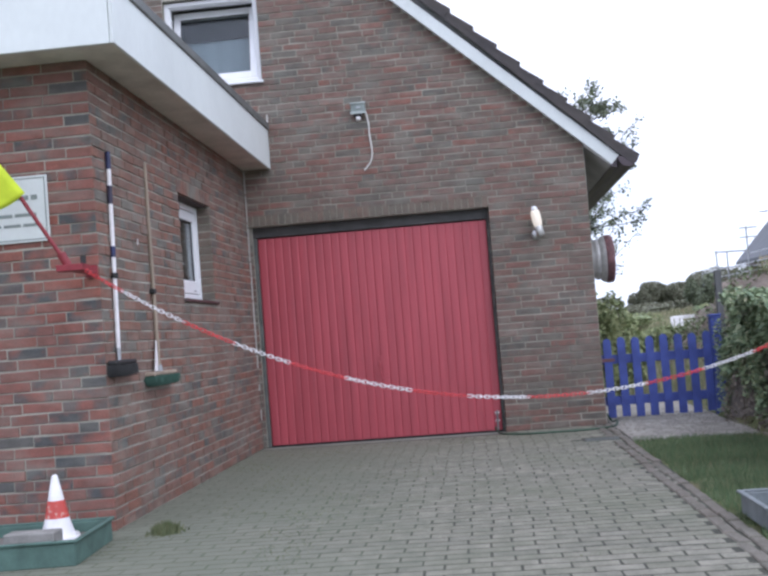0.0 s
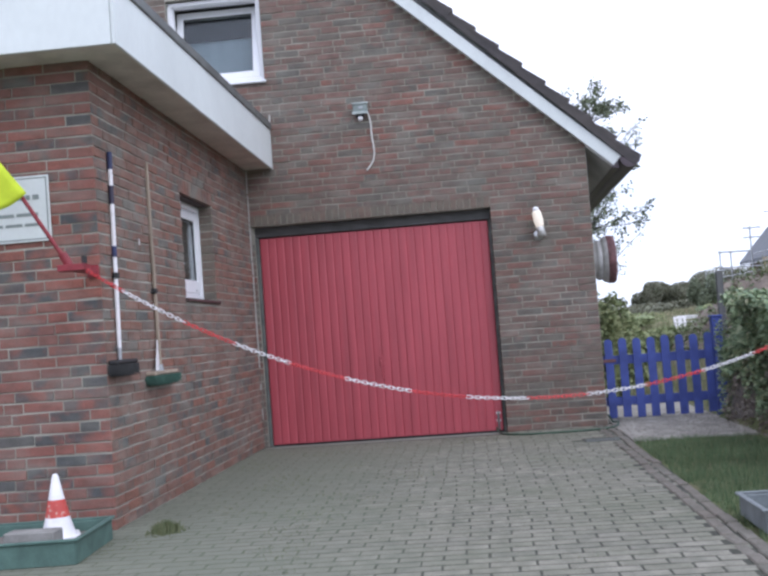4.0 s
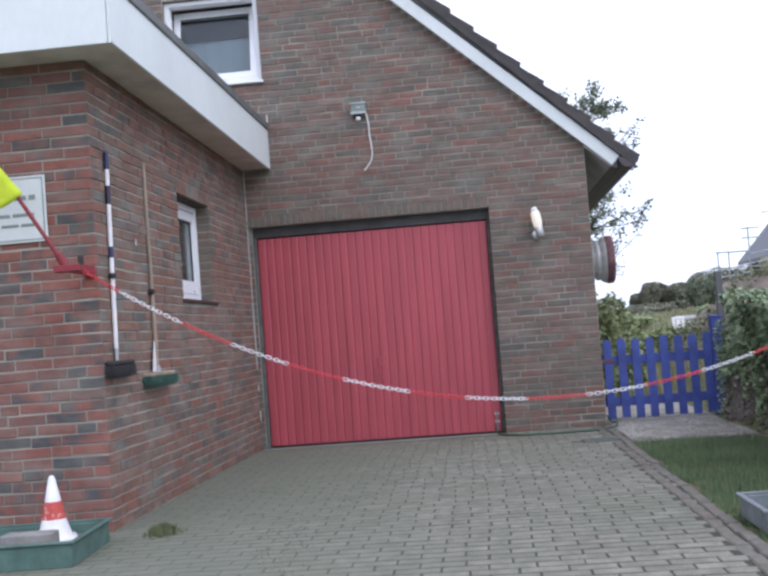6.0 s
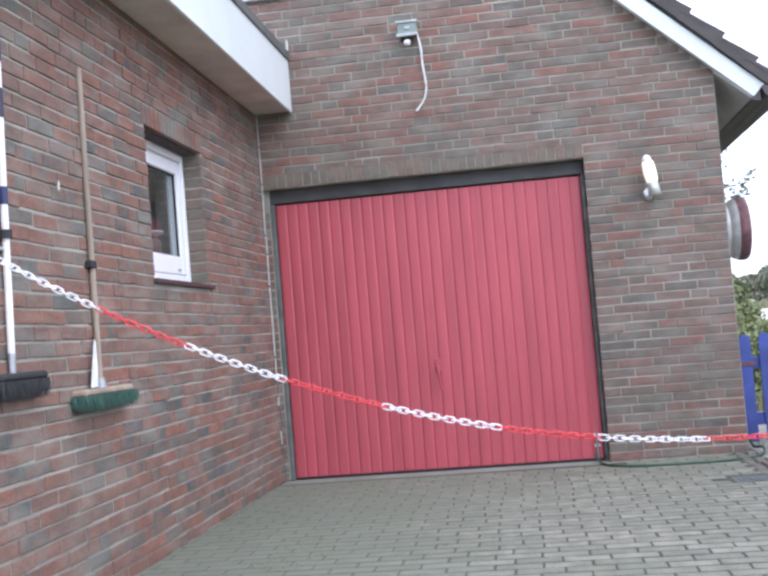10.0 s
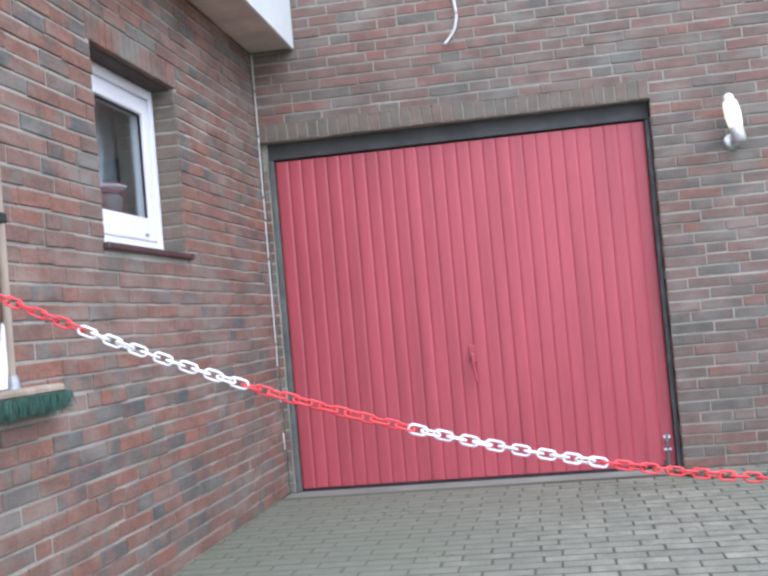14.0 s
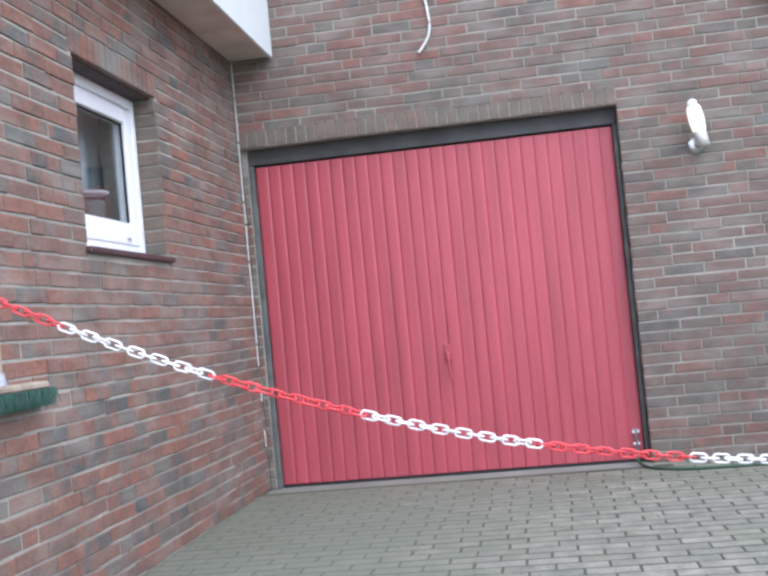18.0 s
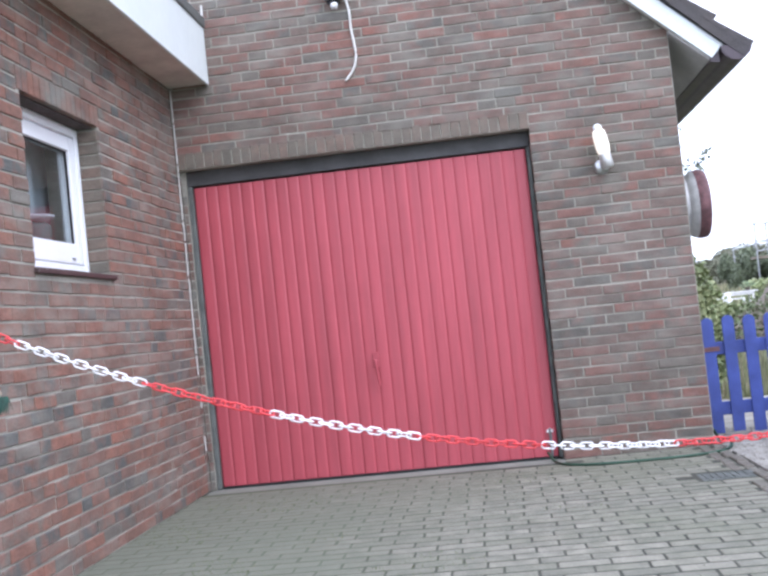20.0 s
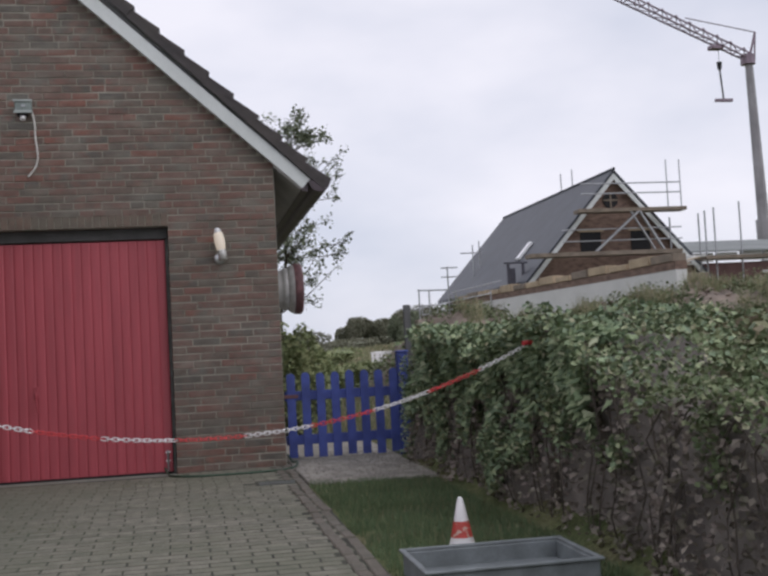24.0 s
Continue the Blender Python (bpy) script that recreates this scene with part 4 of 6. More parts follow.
v, f = bristles(2400, -0.045, 0.055, -0.29, 0.27, -0.008, 0.07, 0.0035, 2)
joined("bristles", v, f, M_GREENBRISTLE, broom, "splayed green bristles", "stuff")

nail = thing("wall_nail", "small white nail hook in the brick wall", "hook", (-2.32, -3.55, 1.72))
part("shaft", tube(bmesh.new(), (0, 0, 0), (0.03, 0, 0.004), 0.004, seg=6), M_STEEL, nail)
part("tip", tube(bmesh.new(), (0.03, 0, 0.002), (0.03, 0, -0.035), 0.003, seg=6), M_WHITEPLASTIC, nail)

# cable in the inner corner
corner_cable = thing("corner_cable", "thin white cable and sealant running down the inner brick corner", "cable", (-2.312, -0.008, 0))
rnd = random.Random(3)
z = 2.66
while z > 0.12:
    ln = rnd.uniform(0.12, 0.5) if z > 1.35 else rnd.uniform(0.05, 0.14)
    part("cable_run", tube(bmesh.new(), (0.002, 0, z), (0.002 + rnd.uniform(-0.002, 0.002), 0, max(0.1, z - ln)), 0.0045, seg=6), M_CABLE, corner_cable)
    z -= ln + (0.015 if z > 1.35 else rnd.uniform(0.08, 0.2))

# ---- fittings on the gable wall ----
lamp = thing("wall_lamp", "lit wall lamp with white glass cylinder on a chrome arm", "lamp", (0.464, 0.0, 1.80))
part("base_plate", lathe(bmesh.new(), [(0.0, 0.018), (0.034, 0.018), (0.050, 0.010), (0.054, 0.0)], 28, Matrix.Translation((-0.03, 0, 0.030)) @ Matrix.Rotation(radians(90), 4, "X")), M_CHROME, lamp, "round chrome wall plate", smooth=True)
part("arm", path_tube(bmesh.new(), smoothly([(-0.03, -0.012, 0.030), (-0.02, -0.05, 0.032), (-0.008, -0.075, 0.036), (0, -0.09, 0.045)], 5), 0.011), M_CHROME, lamp, "curved chrome arm", smooth=True)
part("socket", lathe(bmesh.new(), [(0.0, 0.004), (0.038, 0.004), (0.043, 0.009), (0.043, 0.098), (0.039, 0.104), (0.0, 0.104)], 28, Matrix.Translation((0, -0.1, 0))), M_SATIN, lamp, "brushed chrome lamp socket", smooth=True)
part("glass", lathe(bmesh.new(), [(0.040, 0.102), (0.046, 0.125), (0.0495, 0.165), (0.0495, 0.20), (0.046, 0.24), (0.041, 0.263), (0.0, 0.266)], 28, Matrix.Translation((0, -0.1, 0))), M_GLOW, lamp, "glowing white glass cylinder", smooth=True)
part("finial", lathe(bmesh.new(), [(0.0, 0.266), (0.031, 0.266), (0.033, 0.28), (0.027, 0.298), (0.014, 0.309), (0.0, 0.311)], 24, Matrix.Translation((0, -0.1, 0))), M_PVC, lamp, "white domed cap on the glass", smooth=True)

lamp.rotation_euler.y = radians(-9)
lamp.scale = (0.9, 0.9, 0.93)

det = thing("wall_sensor", "grey-green junction box with a small sensor and loose cable", "sensor", (-1.155, 0.0, 3.135))
part("housing", boxes((-0.07, 0.07, -0.055, 0.0, -0.015, 0.085), bevel=0.006), M_BOXGREEN, det, "grey-green plastic housing")
part("lid", boxes((-0.078, 0.078, -0.068, -0.055, 0.076, 0.092), (-0.078, 0.078, -0.068, -0.055, -0.022, 0.0), bevel=0.003), M_BOXEDGE, det, "pale edges of the lid")
part("screw", boxes((-0.015, 0.02, -0.062, -0.055, 0.03, 0.05), bevel=0.002), M_STEEL, det)
part("sensor_neck", boxes((-0.05, 0.03, -0.05, -0.005, -0.045, -0.016), bevel=0.004), M_DARK, det, "dark sensor neck")
part("sensor_eye", lathe(bmesh.new(), [(0.0, -0.085), (0.02, -0.08), (0.026, -0.06), (0.02, -0.045)], 16, Matrix.Translation((-0.005, -0.035, 0))), M_WHITEPLASTIC, det, "white sensor eye", smooth=True)
part("cable", path_tube(bmesh.new(), smoothly([(0.07, -0.03, -0.015), (0.085, -0.02, -0.10), (0.088, -0.015, -0.22), (0.098, -0.014, -0.32), (0.102, -0.014, -0.40), (0.085, -0.014, -0.47), (0.052, -0.016, -0.52), (0.018, -0.02, -0.56)], 6), 0.0085), M_CABLE, det, "loose white cable with a curled end", smooth=True)

rim = thing("wheel_rim", "steel wheel rim mounted on the side wall as a hose holder", "wheel rim", (WALL_R, 0.9, 1.59))
R90 = Matrix.Diagonal((0.97, 1, 1, 1)) @ Matrix.Rotation(radians(90), 4, "Y")
part("barrel", lathe(bmesh.new(), [(0.185, 0.0), (0.192, 0.01), (0.184, 0.03), (0.182, 0.095), (0.190, 0.11), (0.204, 0.12), (0.206, 0.145), (0.198, 0.16), (0.18, 0.15), (0.165, 0.12), (0.15, 0.02), (0.0, 0.02)], 40, R90), M_RIM, rim, "dull silver rim barrel", smooth=True)
part("flange", lathe(bmesh.new(), [(0.198, 0.16), (0.214, 0.172), (0.228, 0.19), (0.237, 0.22), (0.238, 0.255), (0.232, 0.285), (0.222, 0.30), (0.212, 0.285), (0.205, 0.22), (0.185, 0.17)], 40, R90), M_RIM, rim, "dull silver outer flange", smooth=True)
part("lip", lathe(bmesh.new(), [(0.2385, 0.218), (0.243, 0.232), (0.2445, 0.262), (0.240, 0.290), (0.226, 0.303), (0.218, 0.298)], 40, R90), M_RUST, rim, "rusty outer lip", smooth=True)
part("hub", lathe(bmesh.new(), [(0.15, 0.06), (0.10, 0.075), (0.06, 0.10), (0.03, 0.10), (0.0, 0.10)], 32, R90), M_RIM, rim, "dished hub plate", smooth=True)

hose = thing("garden_hose", "thin dark green hose lying along the foot of the brick pier", "hose", (0, 0, 0))
part("tube", path_tube(bmesh.new(), smoothly([(-0.10, 0.02, 0.05), (-0.07, -0.10, 0.012), (-0.01, -0.27, 0.009), (0.15, -0.38, 0.009), (0.52, -0.41, 0.009), (0.80, -0.37, 0.009), (0.95, -0.27, 0.010), (1.01, -0.13, 0.02), (1.03, 0.05, 0.03), (1.00, 0.16, 0.02), (0.955, 0.13, 0.09)], 8), 0.009), M_GREENHOSE, hose, smooth=True)

drain = thing("drain_cover", "dark iron drain cover set in the pavers", "drain cover", (0.765, -1.16, 0.006))
part("plate", boxes((-0.145, 0.145, -0.11, 0.11, -0.02, -0.004), bevel=0.003), M_DARKFRAME, drain)
for k in range(7):
    part("rib", boxes((-0.12 + k * 0.035, -0.10 + k * 0.035, -0.09, 0.09, -0.004, -0.001)), M_DARKFRAME, drain)

# ---- blue gate and post ----
gate = thing("picket_gate", "blue painted wooden picket gate beside the house corner", "gate", (0.990, 0.30, 0.0))
pk = bmesh.new()
poly = [(0, 0.035), (0.076, 0.035), (0.076, 0.75)] + [(0.038 + 0.038 * math.cos(a), 0.755 + 0.038 * math.sin(a)) for a in (math.pi * k / 8 for k in range(9))] + [(0, 0.75)]
prism(pk, poly, 0.0, 0.02)
picket0 = part("picket", pk, M_FENCE, gate)
for i in range(8):
    ob = picket0 if i == 0 else new("picket", picket0.data)
    ob.parent = gate
    ob.matrix_basis = Matrix.Translation((i * 0.134, 0.003 * math.sin(i * 2.7), 0.006 * math.sin(i * 1.9))) @ Matrix.Rotation(radians(0.6 * math.sin(i * 3.1)), 4, "Y")
for z in (0.15, 0.545):
    part("rail", boxes((-0.02, 1.06, 0.021, 0.055, z, z + 0.085), bevel=0.004), M_FENCE, gate)
part("hinge", boxes((-0.035, 0.10, -0.006, -0.001, 0.57, 0.60), bevel=0.001), M_RUST, gate, "rusty strap hinge")
gate_post = thing("gate_post", "blue painted wooden gate post", "post", (2.06, 0.33, 0.0))
part("shaft", boxes((-0.05, 0.05, -0.05, 0.05, -0.1, 0.93), bevel=0.008), M_FENCE, gate_post)
part("cap", boxes((-0.058, 0.058, -0.058, 0.058, 0.93, 0.95), bevel=0.006), M_FENCE, gate_post)
tall_post = thing("fence_post", "tall weathered grey wooden stake at the hedge end", "post", (2.175, 0.55, 0.0))
part("shaft", boxes((-0.032, 0.032, -0.025, 0.025, -0.1, 1.375), bevel=0.006), M_GREYWOOD, tall_post)

# chain post hidden in the ivy
cpost = thing("chain_post", "red wooden post in the ivy that holds the chain end", "post", (2.10, -3.77, 0.0))
part("shaft", boxes((-0.03, 0.03, -0.03, 0.03, -0.1, 0.99), bevel=0.006), M_BARK, cpost)
part("tip", tube(bmesh.new(), (-0.02, 0, 0.985), (-0.17, -0.03, 0.965), 0.014, seg=8), M_REDPLASTIC, cpost, "red chain clip")


# ---- cones and troughs ----
def cone_thing(at, turn):
    c = thing("traffic_cone", "small white traffic cone with a red-orange band standing in a trough", "traffic cone", at, "small traffic cones")
    R = lambda h: 0.086 - (0.086 - 0.016) * h / 0.33 + 0.016 * max(0.0, 1 - h / 0.13) ** 2
    def ring(h0, h1, grow=0.0):
        return lathe(bmesh.new(), [(R(h0) + grow, h0), (R(h1) + grow, h1)], 28)
    part("base_plate", boxes((-0.112, 0.112, -0.112, 0.112, 0.0, 0.018), bevel=0.006), M_WHITEPLASTIC, c)
    part("lower_band", lathe(bmesh.new(), [(R(h), h) for h in (0.016, 0.03, 0.045, 0.06, 0.08, 0.1, 0.115)], 28), M_WHITEPLASTIC, c, smooth=True)
    part("red_band", ring(0.115, 0.205, 0.001), M_CONEORANGE, c, "scuffed red-orange band", smooth=True)
    part("upper_band", lathe(bmesh.new(), [(R(0.205), 0.205), (R(0.325), 0.325), (0.010, 0.338), (0.0, 0.34)], 28), M_WHITEPLASTIC, c, smooth=True)
    c.rotation_euler.z = radians(turn)
    return c


def trough(at, length, width, height, m, label):
    t = thing("trough", label, "trough", at)
    bm = bmesh.new()
    box(bm, -length / 2, length / 2, -width / 2, -width / 2 + 0.02, 0, height, 0.004)
    box(bm, -length / 2, length / 2, width / 2 - 0.02, width / 2, 0, height, 0.004)
    box(bm, -length / 2, -length / 2 + 0.02, -width / 2 + 0.021, width / 2 - 0.021, 0, height, 0.004)
    box(bm, length / 2 - 0.02, length / 2, -width / 2 + 0.021, width / 2 - 0.021, 0, height, 0.004)
    part("rim_shell", bm, m, t)
    part("floor_plate", boxes((-length / 2 + 0.021, length / 2 - 0.021, -width / 2 + 0.021, width / 2 - 0.021, 0.0, 0.03)), m, t)
    for side in (-1, 1):
        e0, e1 = sorted((side * (width / 2 + 0.015), side * (width / 2 - 0.012)))
        part("lip", boxes((-length / 2 - 0.015, length / 2 + 0.015, e0, e1, height, height + 0.012), bevel=0.003), m, t)
        f0, f1 = sorted((side * (length / 2 + 0.015), side * (length / 2 - 0.012)))
        part("lip", boxes((f0, f1, -width / 2 + 0.0125, width / 2 - 0.0125, height, height + 0.011), bevel=0.003), m, t)
    return t


green_trough = trough((-2.555, -4.83, 0.0), 0.66, 0.66, 0.115, M_TROUGHGREEN, "green plastic trough at the wall corner")
green_trough.rotation_euler.z = radians(4)
soil_l = thing("planting_soil", "dark soil filling the green trough", "soil", (-2.555, -4.83, 0.03))
part("fill", boxes((-0.305, 0.305, -0.305, 0.305, 0.0, 0.03)), M_DARKSOIL, soil_l)
soil_l.rotation_euler.z = radians(4)
cone_thing((-2.462, -4.70, 0.06), 24)
stone = thing("stone_block", "grey concrete block lying in the green trough", "block", (-2.46, -5.02, 0.06))
part("block", boxes((-0.13, 0.13, -0.06, 0.06, 0.0, 0.10), bevel=0.006), M_STONEBLOCK, stone)
trough((1.36, -5.10, 0.0), 0.70, 0.50, 0.10, M_TROUGHGREY, "blue-grey plastic trough beside the grass")
small_cone = cone_thing((1.36, -4.50, -0.012), 25)
small_cone.scale = (0.82, 0.82, 0.82)
small_cone["label"] = "small white and red traffic cone standing in the grass"


# ---- plants ----
def leaves(points, size, seed, flat=0.5):
    """Folded leaf blades, one island each, round the given points."""
    r = random.Random(seed)
    v, f = [], []
    for p in points:
        s = size * r.uniform(0.6, 1.35)
        a, b, c = r.uniform(0, 6.283), r.gauss(0, flat), r.uniform(-0.9, 0.9)
        m = Euler((b, c, a)).to_matrix()
        i = len(v)
        for q in ((-0.5, 0, 0), (0, -0.42, 0.10), (0.55, 0, -0.04), (0, 0.42, 0.10)):
            w = m @ Vector(q) * s
            v.append((p[0] + w.x, p[1] + w.y, p[2] + w.z))
        f += [(i, i + 1, i + 2), (i, i + 2, i + 3)]
    return v, f


def hedge_top(y):
    return 1.00 - 0.36 * S((-4.1 - y) / 1.3) + 0.05 * math.sin(y * 1.3 + 2) + 0.04 * math.sin(y * 3.1 + 1) + 0.03 * math.sin(y * 7.3)


def hedge_face(y, z):
    return 1.97 + 0.06 * S((y + 1.2) / 0.9) * S((z - 0.4) / 0.4) + 0.10 * noise.noise(Vector((y * 1.4, z * 1.6, 0))) + 0.05 * noise.noise(Vector((y * 4, z * 4, 2))) + 0.12 * z * (1 if z < 0.6 else 1.6 - z)


r = random.Random(21)
ivy = thing("ivy_hedge", "dense dark ivy hedge covering the bank beside the yard", "hedge", (0, 0, 0))
# one sheet stands for the twigs and the shade inside the hedge
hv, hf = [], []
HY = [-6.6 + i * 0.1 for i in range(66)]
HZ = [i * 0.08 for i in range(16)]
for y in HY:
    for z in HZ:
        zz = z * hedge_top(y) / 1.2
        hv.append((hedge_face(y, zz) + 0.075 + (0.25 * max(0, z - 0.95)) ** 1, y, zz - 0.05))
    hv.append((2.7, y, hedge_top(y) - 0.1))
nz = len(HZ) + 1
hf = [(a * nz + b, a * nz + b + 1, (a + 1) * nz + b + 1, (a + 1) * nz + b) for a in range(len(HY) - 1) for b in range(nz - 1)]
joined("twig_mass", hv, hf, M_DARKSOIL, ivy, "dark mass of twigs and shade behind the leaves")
pts = []
for _ in range(52000):
    y = r.uniform(-6.6, -0.08)
    z = r.uniform(0.02, 1) ** 0.75 * hedge_top(y)
    depth = abs(r.gauss(0, 0.06))
    x = hedge_face(y, z) + depth + (0.22 if z > hedge_top(y) * 0.93 else 0) * r.random()
    if noise.noise(Vector((y * 2.2, z * 2.2, 9))) + 1.25 * (z - 0.52) - 0.30 * S((-4.0 - y) / 1.8) > -0.2 + 0.3 * r.random():
        pts.append((x - 0.03, y, z))
for _ in range(16000):
    y = r.uniform(-6.6, -0.08)
    x = r.uniform(1.87 + 0.15 * S((y + 1.3) / 0.8), 2.9)
    pts.append((x, y, hedge_top(y) + 0.0 + 0.08 * r.random() + 0.08 * noise.noise(Vector((x * 3, y * 3, 4)))))
for y in (-0.12, -0.18):
    for _ in range(1600):
        z = r.uniform(0.05, 0.9)
        pts.append((r.uniform(1.95, 2.9), y + 0.1 * r.random(), z))
near_end, far_end = [], []
for p in pts:
    (near_end if p[1] < -4.35 + 0.5 * noise.noise(Vector((p[1] * 2, p[2] * 3, 1))) + r.gauss(0, 0.55) else far_end).append(p)
v, f = leaves(near_end, 0.026, 55, 0.9)
joined("weed_leaves", v, f, M_BANKWEED, ivy, "small weeds and withered leaves at the near end", "stuff")
v, f = leaves(far_end, 0.037, 5)
joined("ivy_leaves", v, f, M_IVY, ivy, "green ivy leaves", "stuff")


def lobed_leaves(points, size, seed):
    """Large pointed ivy leaves that hang outwards and down from the top of the hedge."""
    q = random.Random(seed)
    outline = ((0, 0), (-0.42, -0.10), (-0.50, 0.28), (-0.24, 0.42), (0, 0.95), (0.24, 0.42), (0.50, 0.28), (0.42, -0.10))
    v, f = [], []
    for p in points:
        s = size * q.uniform(0.55, 1.3)
        m = Euler((radians(q.gauss(-128, 28)), radians(q.gauss(0, 22)), radians(q.gauss(-90, 42)))).to_matrix()
        i = len(v)
        for a, b in outline:
            w = m @ Vector((a, b, 0.16 * abs(a) - 0.22 * b * b)) * s
            v.append((p[0] + w.x, p[1] + w.y, p[2] + w.z))
        f += [(i, i + 1, i + 2, i + 3, i + 4), (i, i + 4, i + 5, i + 6, i + 7)]
    return v, f


pts = []
while len(pts) < 11000:
    y = r.uniform(-5.6, -0.1)
    u = r.random()
    z = hedge_top(y) + 0.07 - 0.62 * u ** 1.7 * (0.75 + 0.6 * noise.noise(Vector((y * 1.1, 0, 31))))
    if noise.noise(Vector((y * 2.6, z * 3.0, 17))) > -0.12 + 0.35 * u + 0.2 * r.random() + 0.45 * S((-4.3 - y) / 1.6):
        pts.append((hedge_face(y, z) - 0.055 + 0.06 * r.random() + (0.3 * r.random() if u < 0.12 else 0), y, z))
v, f = lobed_leaves(pts, 0.062, 71)
joined("hanging_leaves", v, f, M_IVYTOP, ivy, "large fresh green leaves hanging over the top", "stuff")
pts = []
for _ in range(5200):
    y = -6.6 + 6.5 * r.random() ** 1.35
    z = r.uniform(0.0, 1.0) * (hedge_top(y) + 0.03)
    pts.append((hedge_face(y, z) + abs(r.gauss(0.0, 0.03)), y, z))
v, f = leaves(pts, 0.036, 15, 1.0)
joined("dry_leaves", v, f, M_DRY, ivy, "dry brown leaves and twigs low in the hedge", "stuff")
for k in range(40):
    y = r.uniform(-6.2, -0.2)
    line = [(hedge_face(y, 0) + 0.05, y, 0.0)]
    for q in range(1, 6):
        z = q * 0.2
        line.append((hedge_face(y, z) - 0.01 + 0.02 * r.random(), y + r.uniform(-0.035, 0.035) * q, z * hedge_top(y)))
    part("stem", path_tube(bmesh.new(), line, 0.003 + 0.002 * r.random(), 5), M_BARK, ivy)


# weeds over the bank and the hill
weeds = thing("weeds", "mixed weeds and dry stalks over the earth bank", "weeds", kind="stuff")
pts = []
while len(pts) < 26000:
    x, y = 2.3 + r.random() ** 1.6 * 16, r.uniform(-7, 22)
    if (y < -0.3 or x > 2.35 + 0.23 * y) and noise.noise(Vector((x * 0.6, y * 0.6, 1))) > -0.22 + 0.3 * r.random():
        pts.append((x, y, ground_z(x, y) + r.random() ** 2 * (0.24 + 0.12 * noise.noise(Vector((x * 0.9, y * 0.9, 7))))))
v, f = leaves(pts, 0.10, 6, 0.9)
joined("weed_leaves", v, f, M_WEED, weeds, kind="stuff")
v, f = [], []
for _ in range(5000):
    x, y = 2.2 + r.random() ** 1.4 * 10, r.uniform(-6, 14)
    z, h = ground_z(x, y), r.uniform(0.10, 0.38)
    i, a = len(v), r.uniform(0, 6.28)
    v += [(x, y, z - 0.05), (x + 0.012 * math.cos(a), y + 0.012 * math.sin(a), z - 0.05), (x + r.gauss(0, 0.08), y + r.gauss(0, 0.08), z + h)]
    f.append((i, i + 1, i + 2))
joined("stalks", v, f, M_WEED, weeds, "dry stalks", "stuff")

CREST = ((2.9, 0.1), (3.5, 0.74), (3.9, 1.14), (4.3, 1.48), (4.7, 1.55), (5.1, 1.50), (5.9, 1.28), (6.8, 1.28), (7.7, 1.46), (8.8, 1.68), (9.9, 1.82), (11.2, 1.86), (12.6, 1.84), (15.0, 1.5))


def mound_z(x, y):
    top = 0.0
    for (xa, za), (xb, zb) in zip(CREST, CREST[1:]):
        if xa <= x <= xb:
            top = za + (zb - za) * S((x - xa) / (xb - xa))
    side = math.exp(-((y - 9.0 - 0.15 * (x - 6)) / 2.3) ** 2)
    lump = 0.15 * noise.noise(Vector((x * 1.3, y * 1.3, 2))) + 0.15 * noise.noise(Vector((x * 2.9, y * 2.9, 8))) + 0.11 * noise.noise(Vector((x * 7, y * 7, 3)))
    g = ground_z(x, y)
    return g - 0.12 + max(0.0, top - g + 0.1) * side + lump * side


MX, MY = [2.9 + k * 0.13 for k in range(93)], [4.0 + k * 0.13 for k in range(86)]
mv = [(x, y, mound_z(x, y)) for y in MY for x in MX]
mf = [(b * 93 + a, b * 93 + a + 1, (b + 1) * 93 + a + 1, (b + 1) * 93 + a) for b in range(85) for a in range(92)]
mound = tagged(joined("earth_mound", mv, mf, M_EARTH), "heap of bare brown dug earth with weeds beyond the hedge", "earth", kind="structure")
mound.data.polygons.foreach_set("use_smooth", [True] * len(mound.data.polygons))
pts = []
for _ in range(60000):
    x, y = r.uniform(3.0, 14), r.uniform(4.5, 13)
    z = mound_z(x, y)
    if noise.noise(Vector((x * 0.9, y * 0.9, 12))) > -0.16 + 0.3 * r.random() + 0.45 * S((5.2 - x) / 1.0) * S((z - 0.6) / 0.3) - 0.4 * S((0.85 - z) / 0.3):
        pts.append((x, y, z + 0.22 * r.random() ** 2))
v, f = leaves(pts, 0.055, 41, 0.9)
joined("mound_weeds", v, f, M_BANKWEED, weeds, "green weeds over the earth heap", "stuff")

clods = thing("earth_clods", "loose clods and stones over the heap of dug earth", "earth", kind="stuff")
v, f = [], []
for _ in range(2600):
    x, y = r.uniform(3.1, 13.5), r.uniform(5.0, 12.5)
    q = 0.015 + (0.03 if x < 5 else 0.06) * r.random() ** 2.5
    z, i = mound_z(x, y) + q * 0.2, len(v)
    v += [(x + q * r.uniform(0.7, 1.3) * math.cos(a), y + q * r.uniform(0.7, 1.3) * math.sin(a), z + q * r.uniform(-0.3, 0.3)) for a in (0.2, 1.5, 2.8, 4.0, 5.3)]
    v += [(x + q * 0.2, y - q * 0.1, z + q * r.uniform(0.5, 0.9)), (x, y, z - q)]
    f += [(i + k, i + (k + 1) % 5, i + 5) for k in range(5)] + [(i + (k + 1) % 5, i + k, i + 6) for k in range(5)]
joined("clod_pieces", v, f, M_EARTH, clods, kind="stuff")

board = thing("loose_board", "pale weathered board lying on the dug earth heap", "board", (7.15, 8.3, mound_z(7.15, 8.3) + 0.05))
